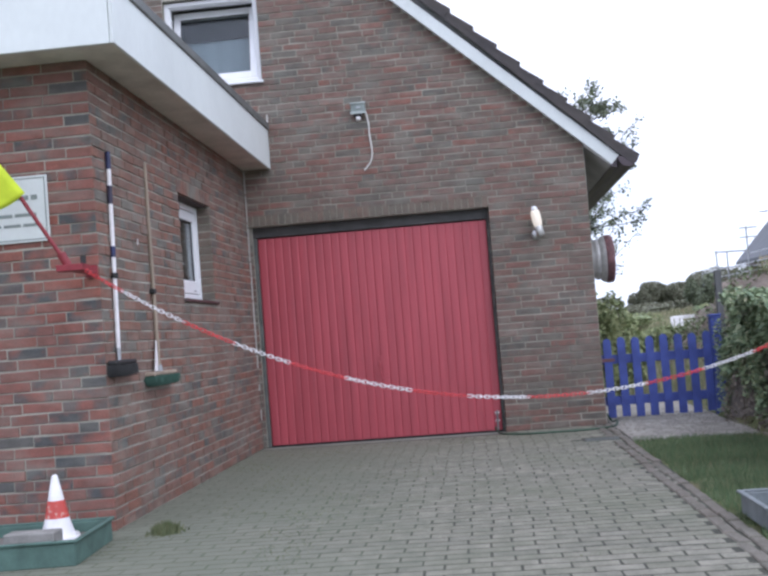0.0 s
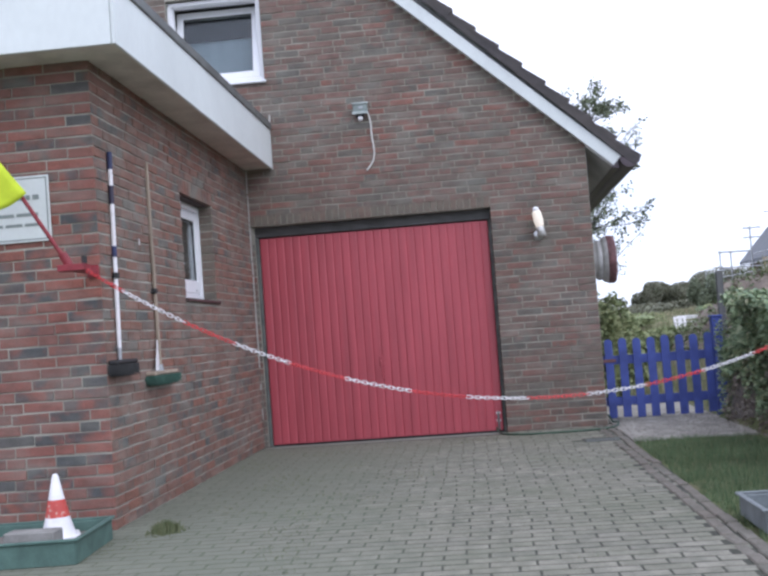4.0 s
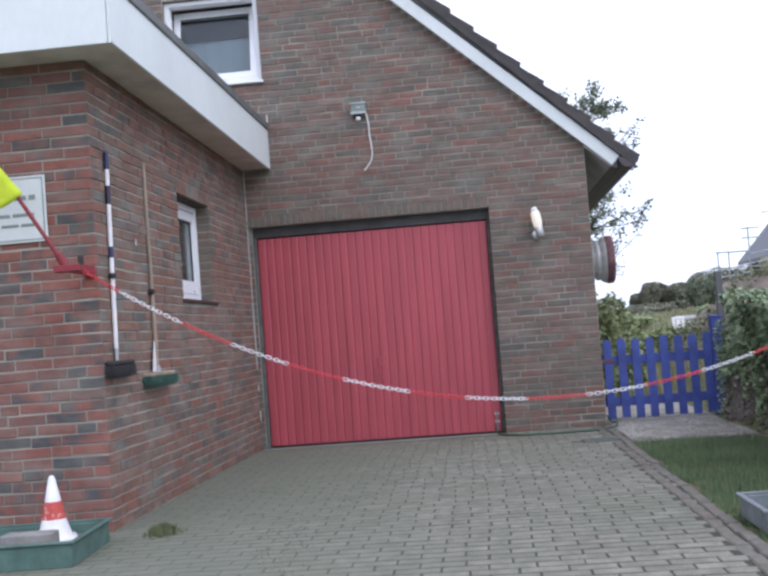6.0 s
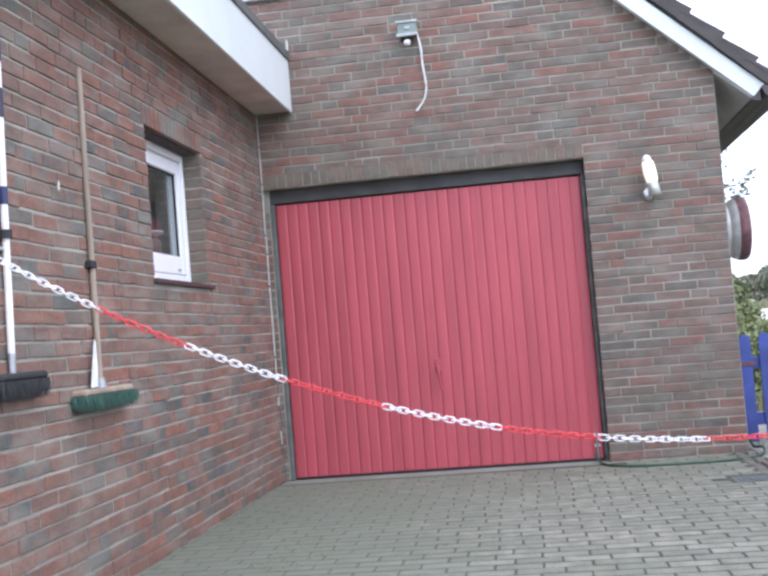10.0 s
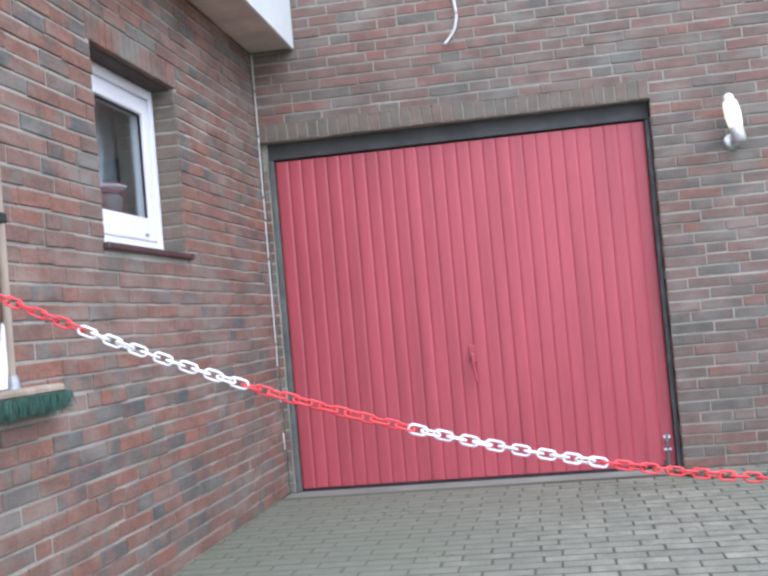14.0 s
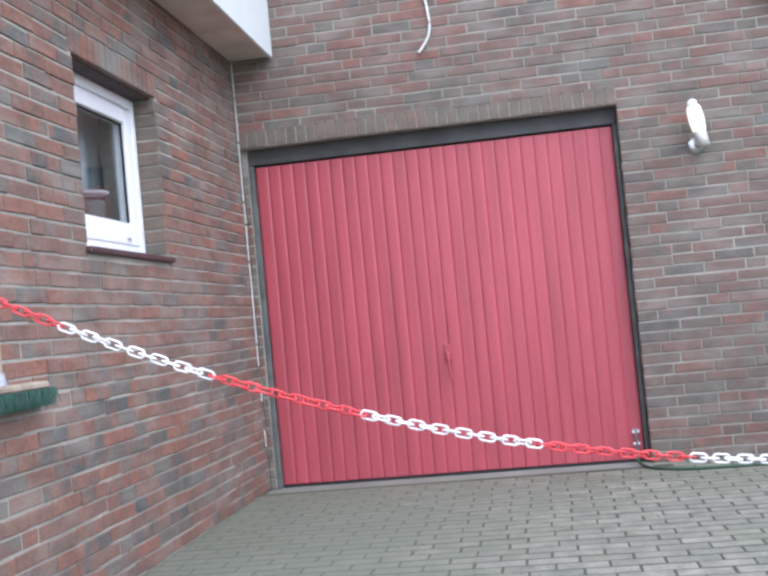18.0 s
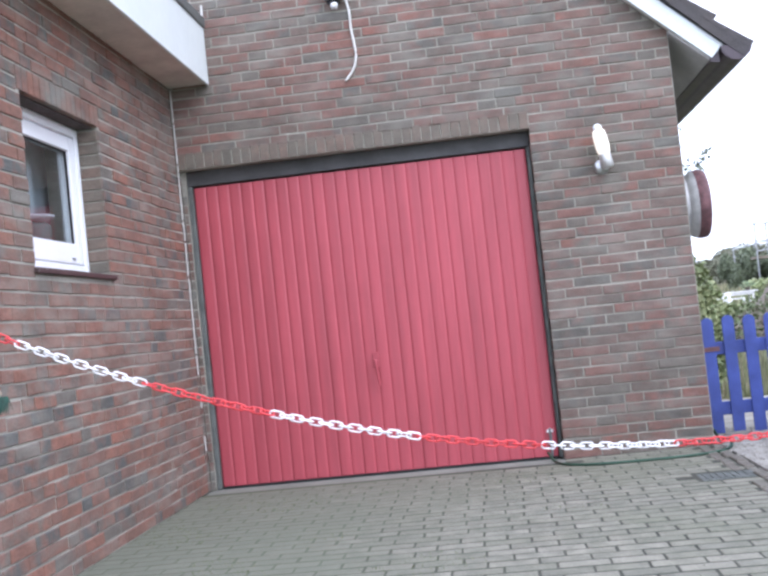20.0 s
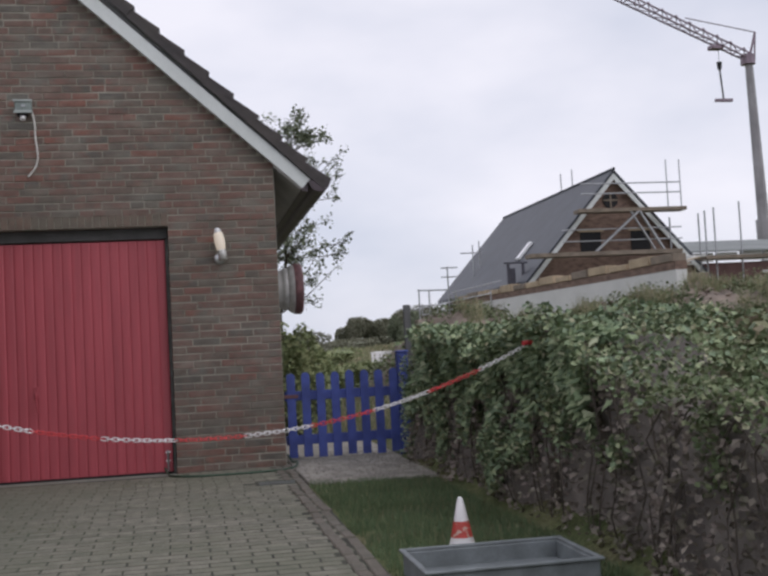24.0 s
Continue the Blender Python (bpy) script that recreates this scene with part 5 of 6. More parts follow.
part("plank", boxes((-0.5, 0.5, -0.07, 0.07, 0.0, 0.035), bevel=0.005), M_TIMBER, board)
board.rotation_euler = (0, radians(-14), radians(28))
boulder = thing("stone_block", "dark square stone block on the dug earth heap", "block", (6.45, 8.0, mound_z(6.45, 8.0) - 0.03))
part("block", boxes((-0.13, 0.13, -0.10, 0.10, 0.0, 0.17), bevel=0.02), M_DARKFRAME, boulder)
tufts = thing("bank_grass", "tufts of long grass on the crest of the earth heap", "grass", kind="stuff")
v, f = [], []
while len(v) < 21000:
    x, y = r.uniform(4.6, 11.5), 9.0 + 0.15 * (r.uniform(4.6, 11.5) - 6) + r.gauss(-0.6, 0.9)
    if noise.noise(Vector((x * 1.6, y * 0.9, 44))) < 0.12:
        continue
    z, h = mound_z(x, y), r.uniform(0.08, 0.34)
    i, a = len(v), r.uniform(0, 6.28)
    v += [(x - 0.008 * math.sin(a), y + 0.008 * math.cos(a), z - 0.04), (x + 0.008 * math.sin(a), y - 0.008 * math.cos(a), z - 0.04), (x + r.gauss(0, 0.07), y + r.gauss(0, 0.07), z + h)]
    f.append((i, i + 1, i + 2))
joined("blades", v, f, M_FIELD, tufts, kind="stuff")

field = thing("field_grass", "long yellow-green grass on the field beyond the gate", "grass", kind="stuff")
v, f = [], []
for _ in range(26000):
    y = 3.0 + r.random() ** 1.5 * 40
    x = r.uniform(0.95, 3.2 + 0.26 * y)
    z, h = ground_z(x, y), r.uniform(0.08, 0.26)
    i, a, w = len(v), r.uniform(0, 6.28), 0.006 + 0.0012 * y
    v += [(x - w * math.sin(a), y + w * math.cos(a), z - 0.05), (x + w * math.sin(a), y - w * math.cos(a), z - 0.05), (x + r.gauss(0, 0.05), y + r.gauss(0, 0.05), z + h)]
    f.append((i, i + 1, i + 2))
joined("blades", v, f, M_FIELD, field, kind="stuff")
moss = thing("moss_tufts", "small tufts of moss and grass in the paver joints", "moss", kind="stuff")
v, f = [], []
for _ in range(9000):
    x, y = r.uniform(-2.3, 0.3), r.uniform(-5.6, -0.6)
    if noise.noise(Vector((x * 2.1, y * 2.1, 6))) < 0.18 + 0.25 * S((x + 1.6) / 1.4):
        continue
    h, i = r.uniform(0.002, 0.014), len(v)
    v += [(x - 0.004, y, -0.012), (x + 0.004, y + 0.003, -0.012), (x + r.gauss(0, 0.006), y + r.gauss(0, 0.006), h)]
    f.append((i, i + 1, i + 2))
for _ in range(620):
    x, y = -1.99 + r.gauss(0, 0.042), -4.36 + r.gauss(0, 0.05)
    h, i = r.uniform(0.02, 0.085) * max(0.25, 1 - (math.hypot(x + 1.99, y + 4.36) / 0.13) ** 2), len(v)
    v += [(x - 0.005, y, -0.012), (x + 0.005, y + 0.003, -0.012), (x + r.gauss(0, 0.015), y + r.gauss(0, 0.015), h)]
    f.append((i, i + 1, i + 2))
joined("tufts", v, f, M_MOSS, moss, kind="stuff")

# grass patch
lawn = thing("lawn", "short green grass patch between the pavers and the hedge", "grass", kind="stuff")
v, f = [], []
for _ in range(30000):
    x, y = r.uniform(0.97, 1.92), r.uniform(-8.5, -1.2)
    edge = 0.98 + 0.05 * noise.noise(Vector((y * 3, 0, 0)))
    if x < edge or y > -1.30 - 0.22 * noise.noise(Vector((x * 3, 1, 0))) - 0.25 * (x - 1.2):
        continue
    h, a = r.uniform(0.015, 0.05), r.uniform(0, 6.28)
    i = len(v)
    v += [(x - 0.003 * math.sin(a), y + 0.003 * math.cos(a), -0.03), (x + 0.003 * math.sin(a), y - 0.003 * math.cos(a), -0.03), (x + r.gauss(0, 0.012), y + r.gauss(0, 0.012), h - 0.01)]
    f.append((i, i + 1, i + 2))
joined("grass_blades", v, f, M_GRASS, lawn, kind="stuff")
lawn_soil = tagged(finish("lawn_soil", boxes((0.955, 1.95, -8.5, -1.352, -0.1, -0.018)), M_GROUND), "mossy green-brown soil under the grass", "ground", kind="structure")


pebbles = thing("pebbles", "loose pale stones and grit on the path by the gate", "gravel", kind="stuff")
v, f = [], []
for _ in range(2600):
    x, y = r.uniform(0.93, 2.0), r.uniform(-1.75, 0.9)
    if y < -1.3 - 0.25 * r.random() - 0.2 * (x - 1.2):
        continue
    q, i = 0.004 + 0.012 * r.random() ** 3, len(v)
    v += [(x - q, y, 0.0), (x, y - q * 0.8, 0.002), (x + q, y, 0.0), (x, y + q * 0.8, 0.0), (x + q * 0.2, y, q * 0.9)]
    f += [(i, i + 1, i + 4), (i + 1, i + 2, i + 4), (i + 2, i + 3, i + 4), (i + 3, i, i + 4)]
joined("stones", v, f, M_PEBBLE, pebbles, kind="stuff")


def limb(bm, a, b, r0, r1, bend, rr):
    a, b = Vector(a), Vector(b)
    pts = [a.lerp(b, k / 5) + Vector((rr.uniform(-1, 1), rr.uniform(-1, 1), rr.uniform(-0.4, 0.4))) * bend * math.sin(math.pi * k / 5) for k in range(6)]
    for k in range(5):
        tube(bm, pts[k], pts[k + 1], r0 + (r1 - r0) * k / 5, r0 + (r1 - r0) * (k + 1) / 5, 6, False)
    return pts


def leafy_tree(at, centre, radii, seed, n_leaf, size, label):
    """A thin trunk, limbs that reach through an uneven egg-shaped crown, twigs, and leaves in loose clusters."""
    rr = random.Random(seed)
    t = thing("tree", label, "tree", at)
    c = Vector(centre)

    def inside(k=1.0):
        while True:
            q = Vector((rr.uniform(-1, 1), rr.uniform(-1, 1), rr.uniform(-1, 1)))
            if 0.25 < q.length < 1:
                return c + Vector((q.x * radii[0], q.y * radii[1], q.z * radii[2])) * k

    bm = bmesh.new()
    trunk = limb(bm, (0, 0, -0.2), (c.x, c.y, c.z + radii[2] * 0.5), 0.05, 0.012, 0.10, rr)
    tips = []
    for k in range(46):
        end = inside()
        base = min(trunk, key=lambda p: abs(p.z - (end.z - 0.45)))
        pts_ = limb(bm, base, end, 0.011, 0.004, 0.07, rr)
        tips += pts_[3:]
        for _ in range(3):
            b2 = pts_[rr.randint(2, 5)]
            e2 = b2 + Vector((rr.gauss(0, 1), rr.gauss(0, 1), rr.gauss(-0.2, 0.8))) * 0.16
            tips += limb(bm, b2, e2, 0.004, 0.002, 0.02, rr)[3:]
    part("trunk", bm, M_BARK, t)
    lp = []
    for _ in range(n_leaf):
        q = rr.choice(tips)
        lp.append((q.x + rr.gauss(0, 0.045), q.y + rr.gauss(0, 0.045), q.z + rr.gauss(0, 0.05)))
    v, f = leaves(lp, size, seed + 1, 0.9)
    joined("crown", v, f, M_TREELEAF, t, "loose dark leaves with gaps")
    return t


leafy_tree((1.6, 8.5, ground_z(1.6, 8.5)), (0.24, 0.0, 3.35), (1.26, 0.95, 1.84), 31, 5800, 0.053, "slim small tree with sparse dark leaves behind the house")


def shrub(at, w, h, seed, n, size, label, material=None):
    rr = random.Random(seed)
    s = thing("shrub", label, "shrub", at, "far shrubs")
    for _ in range(6):
        bm = bmesh.new()
        limb(bm, (rr.uniform(-0.1, 0.1) * w, rr.uniform(-0.1, 0.1) * w, -0.1), (rr.uniform(-0.4, 0.4) * w, rr.uniform(-0.4, 0.4) * w, h * rr.uniform(0.5, 0.85)), 0.02 * h, 0.006 * h, 0.05 * h, rr)
        part("stem", bm, M_BARK, s)
    lobes = [(rr.uniform(-0.35, 0.35) * w, rr.uniform(-0.3, 0.3) * w, rr.uniform(0.25, 0.75) * h, rr.uniform(0.16, 0.3)) for _ in range(9)]
    lp = []
    for _ in range(n):
        cx_, cy_, cz_, q = rr.choice(lobes)
        d = Vector((rr.gauss(0, 1), rr.gauss(0, 1), rr.gauss(0, 1))).normalized() * (0.75 + 0.35 * rr.random())
        lp.append((cx_ + d.x * q * w, cy_ + d.y * q * w, max(0.02, cz_ + d.z * q * h)))
    v, f = leaves(lp, size, seed + 3, 1.2)
    joined("foliage", v, f, material or M_BUSH, s)
    core = bmesh.new()
    for cx_, cy_, cz_, q in lobes:
        made = bmesh.ops.create_icosphere(core, subdivisions=2, radius=1.0)["verts"]
        for vert in made:
            k_ = 0.52 + 0.2 * noise.noise(vert.co * 1.9 + Vector((seed, cx_, cz_)))
            vert.co = Vector((cx_ + vert.co.x * q * w * k_, cy_ + vert.co.y * q * w * k_, max(0.0, cz_ + vert.co.z * q * h * k_)))
    part("twig_core", core, material or M_BUSH, s, "dense inner twigs")
    return s


# garden shrubs beyond the gate: place, width and height of the top
for k, (x, y, w, top) in enumerate(((1.36, 2.7, 0.72, 1.55), (1.62, 4.6, 0.8, 1.22), (2.2, 8.4, 0.9, 0.72), (3.1, 10.5, 1.3, 0.76), (3.7, 21, 2.4, 1.05), (2.7, 17, 1.6, 0.9), (6.4, 19.5, 1.5, 1.15))):
    g = ground_z(x, y) - 0.05
    shrub((x, y, g), w, (top - g) / 0.97, 100 + k, 6500 if y < 6 else 3400, 0.05 if y < 6 else 0.065, "light green shrub on the field beyond the gate")
# brown hillside trees and scrub far behind
for k, (x, y, w, top) in enumerate(((8.96, 50, 1.45, 2.72), (10.35, 51, 2.3, 2.85), (11.9, 51.5, 3.0, 3.22), (13.6, 52, 3.6, 3.6), (16.5, 53, 5, 3.7), (6.2, 49.5, 4.2, 2.0), (9.6, 46, 4.2, 1.62), (7.0, 44, 4.4, 1.42), (12.4, 45, 4.2, 2.2),
                                    (20, 60, 9, 3.7), (1.5, 54, 6, 2.0), (-3, 58, 8, 2.4), (27, 66, 10, 4.0), (5.2, 38, 4, 1.12))):
    g = ground_z(x, y) - 0.05
    shrub((x, y, g), w, (top - g) / 0.97, 140 + k, 11000, 0.095, "rough brown-green scrub on the far hillside", M_FARBUSH)

for x, y, w, top, seed in ((8.75, 33.5, 1.3, 2.5, 171), (9.6, 34.0, 1.5, 2.3, 172)):
    g = ground_z(x, y) - 0.05
    shrub((x, y, g), w, (top - g) / 0.97, seed, 6500, 0.075, "dark green bush below the scaffold", M_TREELEAF)

# white garden table in the field
TX, TY = 5.42, 19.0
TZ = ground_z(TX, TY) - 0.04
TH = 0.90 - TZ
gt = thing("garden_table", "low white plastic garden table with clutter, standing in long grass", "table", (TX, TY, TZ))
part("tabletop", boxes((-0.40, 0.40, -0.25, 0.25, TH - 0.03, TH), bevel=0.008), M_WHITEPLASTIC, gt)
for sy in (-0.21, 0.21):
    part("skirt", boxes((-0.31, 0.31, sy - 0.01, sy + 0.01, TH - 0.09, TH - 0.027), bevel=0.004), M_WHITEPLASTIC, gt)
for sx in (-0.29, 0.29):
    for sy in (-0.19, 0.19):
        part("leg", tube(bmesh.new(), (sx * 1.1, sy * 1.1, 0), (sx * 0.95, sy * 0.95, TH - 0.027), 0.022, 0.027, 8), M_WHITEPLASTIC, gt)
chair = thing("garden_chair", "white plastic garden chair beside the table in long grass", "chair", (5.06, 18.2, ground_z(5.06, 18.2) - 0.03))
CH = 0.56 - (ground_z(5.06, 18.2) - 0.03)
part("seat", boxes((-0.22, 0.22, -0.22, 0.22, CH - 0.03, CH), bevel=0.01), M_WHITEPLASTIC, chair)
part("backrest", boxes((-0.21, -0.12, 0.19, 0.22, CH, CH + 0.30), (-0.07, 0.07, 0.19, 0.22, CH, CH + 0.30), (0.12, 0.21, 0.19, 0.22, CH, CH + 0.30), (-0.22, 0.22, 0.185, 0.225, CH + 0.27, CH + 0.33), bevel=0.008), M_WHITEPLASTIC, chair)
for sx in (-0.2, 0.2):
    part("armrest", boxes((sx - 0.025, sx + 0.025, -0.2, 0.2, CH + 0.17, CH + 0.195), bevel=0.006), M_WHITEPLASTIC, chair)
    for sy in (-0.19, 0.19):
        part("leg", tube(bmesh.new(), (sx * 1.15, sy * 1.15, 0), (sx, sy, CH + (0.17 if sy < 0 else -0.03)), 0.02, 0.024, 8), M_WHITEPLASTIC, chair)
chair.rotation_euler.z = radians(35)
rr = random.Random(5)
plant = thing("pot_plant", "small green plant in a pot on the garden table", "plant", (TX + 0.22, TY, TZ + TH + 0.001))
part("pot", lathe(bmesh.new(), [(0.0, 0.0), (0.05, 0.0), (0.065, 0.08), (0.06, 0.08), (0.048, 0.06), (0.0, 0.06)], 16), M_BARK, plant, smooth=True)
v, f = leaves([(rr.gauss(0, 0.06), rr.gauss(0, 0.06), 0.1 + abs(rr.gauss(0, 0.05))) for _ in range(160)], 0.045, 12, 1.0)
joined("foliage", v, f, M_IVY, plant)

# ---- house under construction ----
HX, HY0, HY1, HZ1 = 15.5, 26.6, 40.3, 6.7
new_house = thing("house", "brick house under construction with dark slate roof and white verges", "house", (HX - 0.3, 0, 0.2))
HALF, EAVE = 3.45, 2.85


def hroof(s):
    return HZ1 - (HZ1 - EAVE) * abs(s) / HALF


gw = bmesh.new()
prism(gw, [(-3.0, 0.6), (3.0, 0.6), (3.0, hroof(3.0) - 0.15), (0, HZ1 - 0.15), (-3.0, hroof(3.0) - 0.15)], HY0 + 0.25, HY0 + 0.5)
part("wall", gw, M_HOUSEBRICK, new_house, "brown brick gable wall")
part("wall", boxes((-3.0, -2.75, HY0 + 0.5, HY1, 0.6, 3.2)), M_HOUSEBRICK, new_house)
part("wall", boxes((2.75, 3.0, HY0 + 0.5, HY1, 0.6, 3.2)), M_HOUSEBRICK, new_house)
for sgn in (-1, 1):
    rf = bmesh.new()
    prism(rf, [(sgn * HALF, EAVE - 0.12), (sgn * HALF, EAVE), (0, HZ1), (0, HZ1 - 0.12)], HY0, HY1)
    part("roof", rf, M_SLATE, new_house, "dark slate roof slope")
    vb = bmesh.new()
    prism(vb, [(sgn * HALF, EAVE - 0.36), (sgn * HALF, EAVE - 0.14), (0, HZ1 - 0.14), (0, HZ1 - 0.37)], HY0 + 0.02, HY0 + 0.06)
    part("verge_board", vb, M_WHITE, new_house, "white verge board")
part("ridge", tube(bmesh.new(), (0, HY0 - 0.05, HZ1 + 0.01), (0, HY1, HZ1 + 0.01), 0.055, seg=8), M_SLATE, new_house)
# no openings are cut: dark panels stand for the unlit rooms
for x0, x1, z0, z1 in ((-1.3, -0.55, 3.72, 4.5), (0.6, 1.3, 3.72, 4.5)):
    w = part("window", boxes((x0, x1, HY0 + 0.2, HY0 + 0.245, z0, z1)), M_DARK, new_house, "dark panel for the unlit room behind a window")
    part("lintel", boxes((x0 - 0.1, x1 + 0.1, HY0 + 0.18, HY0 + 0.245, z1 + 0.01, z1 + 0.12)), M_TIMBER, w)
rw = part("window", lathe(bmesh.new(), [(0.0, 0.0), (0.28, 0.0), (0.28, 0.04), (0.0, 0.04)], 20, Matrix.Translation((-0.10, HY0 + 0.245, 5.62)) @ Matrix.Rotation(radians(90), 4, "X")), M_DARK, new_house, "small round window")
part("glazing_bar", boxes((-0.125, -0.075, HY0 + 0.18, HY0 + 0.2, 5.34, 5.90), (-0.38, -0.13, HY0 + 0.18, HY0 + 0.2, 5.595, 5.645), (-0.07, 0.18, HY0 + 0.18, HY0 + 0.2, 5.595, 5.645)), M_PLANK, rw)
sk = bmesh.new()
box(sk, -0.42, 0.42, -0.20, 0.20, 0.0, 0.10, 0.01, Matrix.Translation((-2.28, HY0 + 3.6, hroof(2.28) + 0.02)) @ Matrix.Rotation(-math.atan((HZ1 - EAVE) / HALF), 4, "Y"))
part("roof_window", sk, M_PVC, new_house, "pale roof window")
part("loading_frame", boxes((-3.75, -3.66, HY0 + 1.2, HY0 + 1.3, 2.6, 3.55), (-3.20, -3.11, HY0 + 1.2, HY0 + 1.3, 2.6, 3.55), (-3.64, -3.45, HY0 + 1.22, HY0 + 1.28, 2.6, 3.4), (-3.85, -3.0, HY0 + 1.19, HY0 + 1.31, 3.56, 3.62)), M_BLUEGREY, new_house, "dark blue loading frame at the eave")

annex = thing("annex_wall", "low white rendered annex with brick course and timber blocks", "wall", (-0.3, 0, 0.2))
a0, a1 = Vector((12.1, 15.0, 0)), Vector((11.2, 33.0, 0))
ad = (a1 - a0).normalized()
ang = math.atan2(ad.y, ad.x)
MA = Matrix.Translation(a0) @ Matrix.Rotation(ang, 4, "Z")
La = (a1 - a0).length
b_ = bmesh.new()
box(b_, 0, La, -0.3, 0, 0.0, 2.32, 0, MA)
part("rendered_wall", b_, M_RENDER, annex, "white rendered wall")
b_ = bmesh.new()
box(b_, 0, La, -0.3, 0.01, 2.322, 2.52, 0, MA)
part("brick_course", b_, M_HOUSEBRICK, annex, "red-brown brick course")
for k in range(14):
    b_ = bmesh.new()
    box(b_, k * La / 14 + 0.05, (k + 1) * La / 14 - 0.09 - 0.05 * (k % 3), -0.32, 0.05, 2.522, 2.72 + 0.05 * math.sin(k * 2.3), 0.01, MA)
    part("timber_block", b_, M_TIMBER if k % 4 else M_PLANK, annex)
stack = thing("board_stack", "untidy stack of pale insulation boards beside the gable", "boards", (15.9, 24.0, 2.9))
rr = random.Random(61)
for k in range(9):
    b_ = bmesh.new()
    box(b_, -0.55, 0.55, -0.4, 0.4, 0.0, 0.05, 0.006, Matrix.Translation((-0.35 + 0.16 * k + rr.uniform(-0.1, 0.1), 0.1 * k, 0.03 + 0.072 * k)) @ Matrix.Rotation(radians(rr.uniform(-14, 4)), 4, "Y") @ Matrix.Rotation(rr.uniform(-0.5, 0.5), 4, "Z"))
    part("board", b_, M_RENDER if k % 3 else M_TIMBER, stack)
part("pallet", boxes((-0.9, 1.1, -0.5, 0.9, -1.4, 0.02), bevel=0.02), M_PLANK, stack, "weathered timber base")

scaf = thing("scaffold", "steel tube scaffold with planks round the new house", "scaffold", (-0.3, 0, 0.2))
def bar(a, b, rad=0.035, name="tube"):
    part(name, tube(bmesh.new(), a, b, rad, seg=6), M_STEEL, scaf)
def plank(x0, x1, y0, y1, z, th=0.06):
    part("plank", boxes((x0, x1, y0, y1, z, z + th)), M_PLANK, scaf)
# walkway along the left eave
for k in range(5):
    y = 27.5 + k * 3.8
    for x in (11.0, 11.7):
        bar((x, y, 0.8), (x, y, 2.62), 0.028)
    bar((11.0, y, 1.8), (11.7, y, 1.8), 0.025)
for z in (2.2, 2.52):
    bar((11.0, 27.5, z), (11.0, 42.7, z), 0.026)
bar((11.4, 27.5, 2.95), (11.4, 35.0, 2.95), 0.022)
plank(11.0, 11.65, 27.5, 42.7, 1.84, 0.10)
# tower at the far corner
for x, y in ((9.05, 30.5), (9.6, 31.2)):
    bar((x, y, 0.6), (x, y, 2.92), 0.028)
bar((10.2, 30.5, 0.6), (10.2, 30.5, 3.75), 0.028)
for z in (3.35, 3.7):
    bar((9.95, 30.5, z), (10.6, 30.5, z), 0.025)
bar((9.0, 30.5, 2.88), (10.2, 30.5, 2.86), 0.03)
bar((9.0, 30.5, 2.3), (10.9, 30.5, 2.28), 0.025)
plank(9.0, 10.9, 30.5, 31.3, 1.7, 0.08)
# frames behind the roof
for x, y, z in ((12.85, 36.5, 5.1), (13.15, 36.5, 5.25), (17.2, 33, 7.3)):
    bar((x, y, 2.0), (x, y, z), 0.028)
bar((12.3, 36.5, 4.75), (13.3, 36.5, 4.75), 0.025)
for x, z in ((17.65, 8.4), (18.2, 8.6)):
    bar((x, 38.0, 5.5), (x, 38.0, z), 0.028)
# in front of the gable
plank(13.8, 17.75, 25.7, 26.3, 5.08, 0.12)
plank(11.95, 17.5, 25.7, 26.3, 3.58, 0.14)
bar((14.2, 25.75, 3.6), (16.0, 25.75, 5.1), 0.05, "brace")
bar((16.9, 25.75, 3.6), (16.0, 25.75, 5.1), 0.05, "brace")
bar((16.6, 25.8, 3.6), (15.7, 25.8, 5.1), 0.04, "brace")
for x in (17.2, 17.7):
    bar((x, 26.0, 5.2), (x, 26.0, 6.9), 0.022)
for z in (5.75, 6.1):
    bar((14.0, 26.0, z), (17.7, 26.0, z), 0.025)
for z in (4.1, 4.5):
    bar((13.2, 25.9, z), (17.6, 25.9, z), 0.022)
for x, z in ((18.5, 5.0), (18.75, 5.1), (19.1, 5.2), (20.1, 5.4), (17.4, 4.9)):
    bar((x, 26.4, 1.2), (x, 26.4, z), 0.03)
plank(18.3, 24.0, 25.6, 26.3, 3.3, 0.12)

shed = thing("building_shell", "unfinished low building with pale sheeting and grey roof", "building", (20.9, 28.5, 0.35))
part("wall", boxes((-3.0, 6.0, 0.0, 6.0, 0.8, 3.2)), M_REDWALL, shed, "dark red-brown wall")
sr = bmesh.new()
bmesh.ops.create_cube(sr, size=1.0)
for v_ in sr.verts:
    v_.co = (v_.co.x * 9.6 + 1.5, v_.co.y * 6.6 + 3.0, 3.62 + 0.06 * v_.co.z + (0.95 if v_.co.y > 0 else 0.0))
part("roof", sr, M_GREYROOF, shed, "grey-green roof slope")
rr = random.Random(14)
for k in range(9):
    part("sheet", boxes((-3.1 + k * 1.0, -2.2 + k * 1.0, -0.1 - 0.05 * rr.random(), -0.04, 3.2 + 0.12 * rr.random(), 3.56 + 0.06 * rr.random()), bevel=0.01), M_RENDER, shed, "pale sheeting hung along the eave")
part("rail", boxes((0.6, 6.0, -0.5, -0.4, 2.72, 2.84)), M_RENDER, shed, "pale rail")

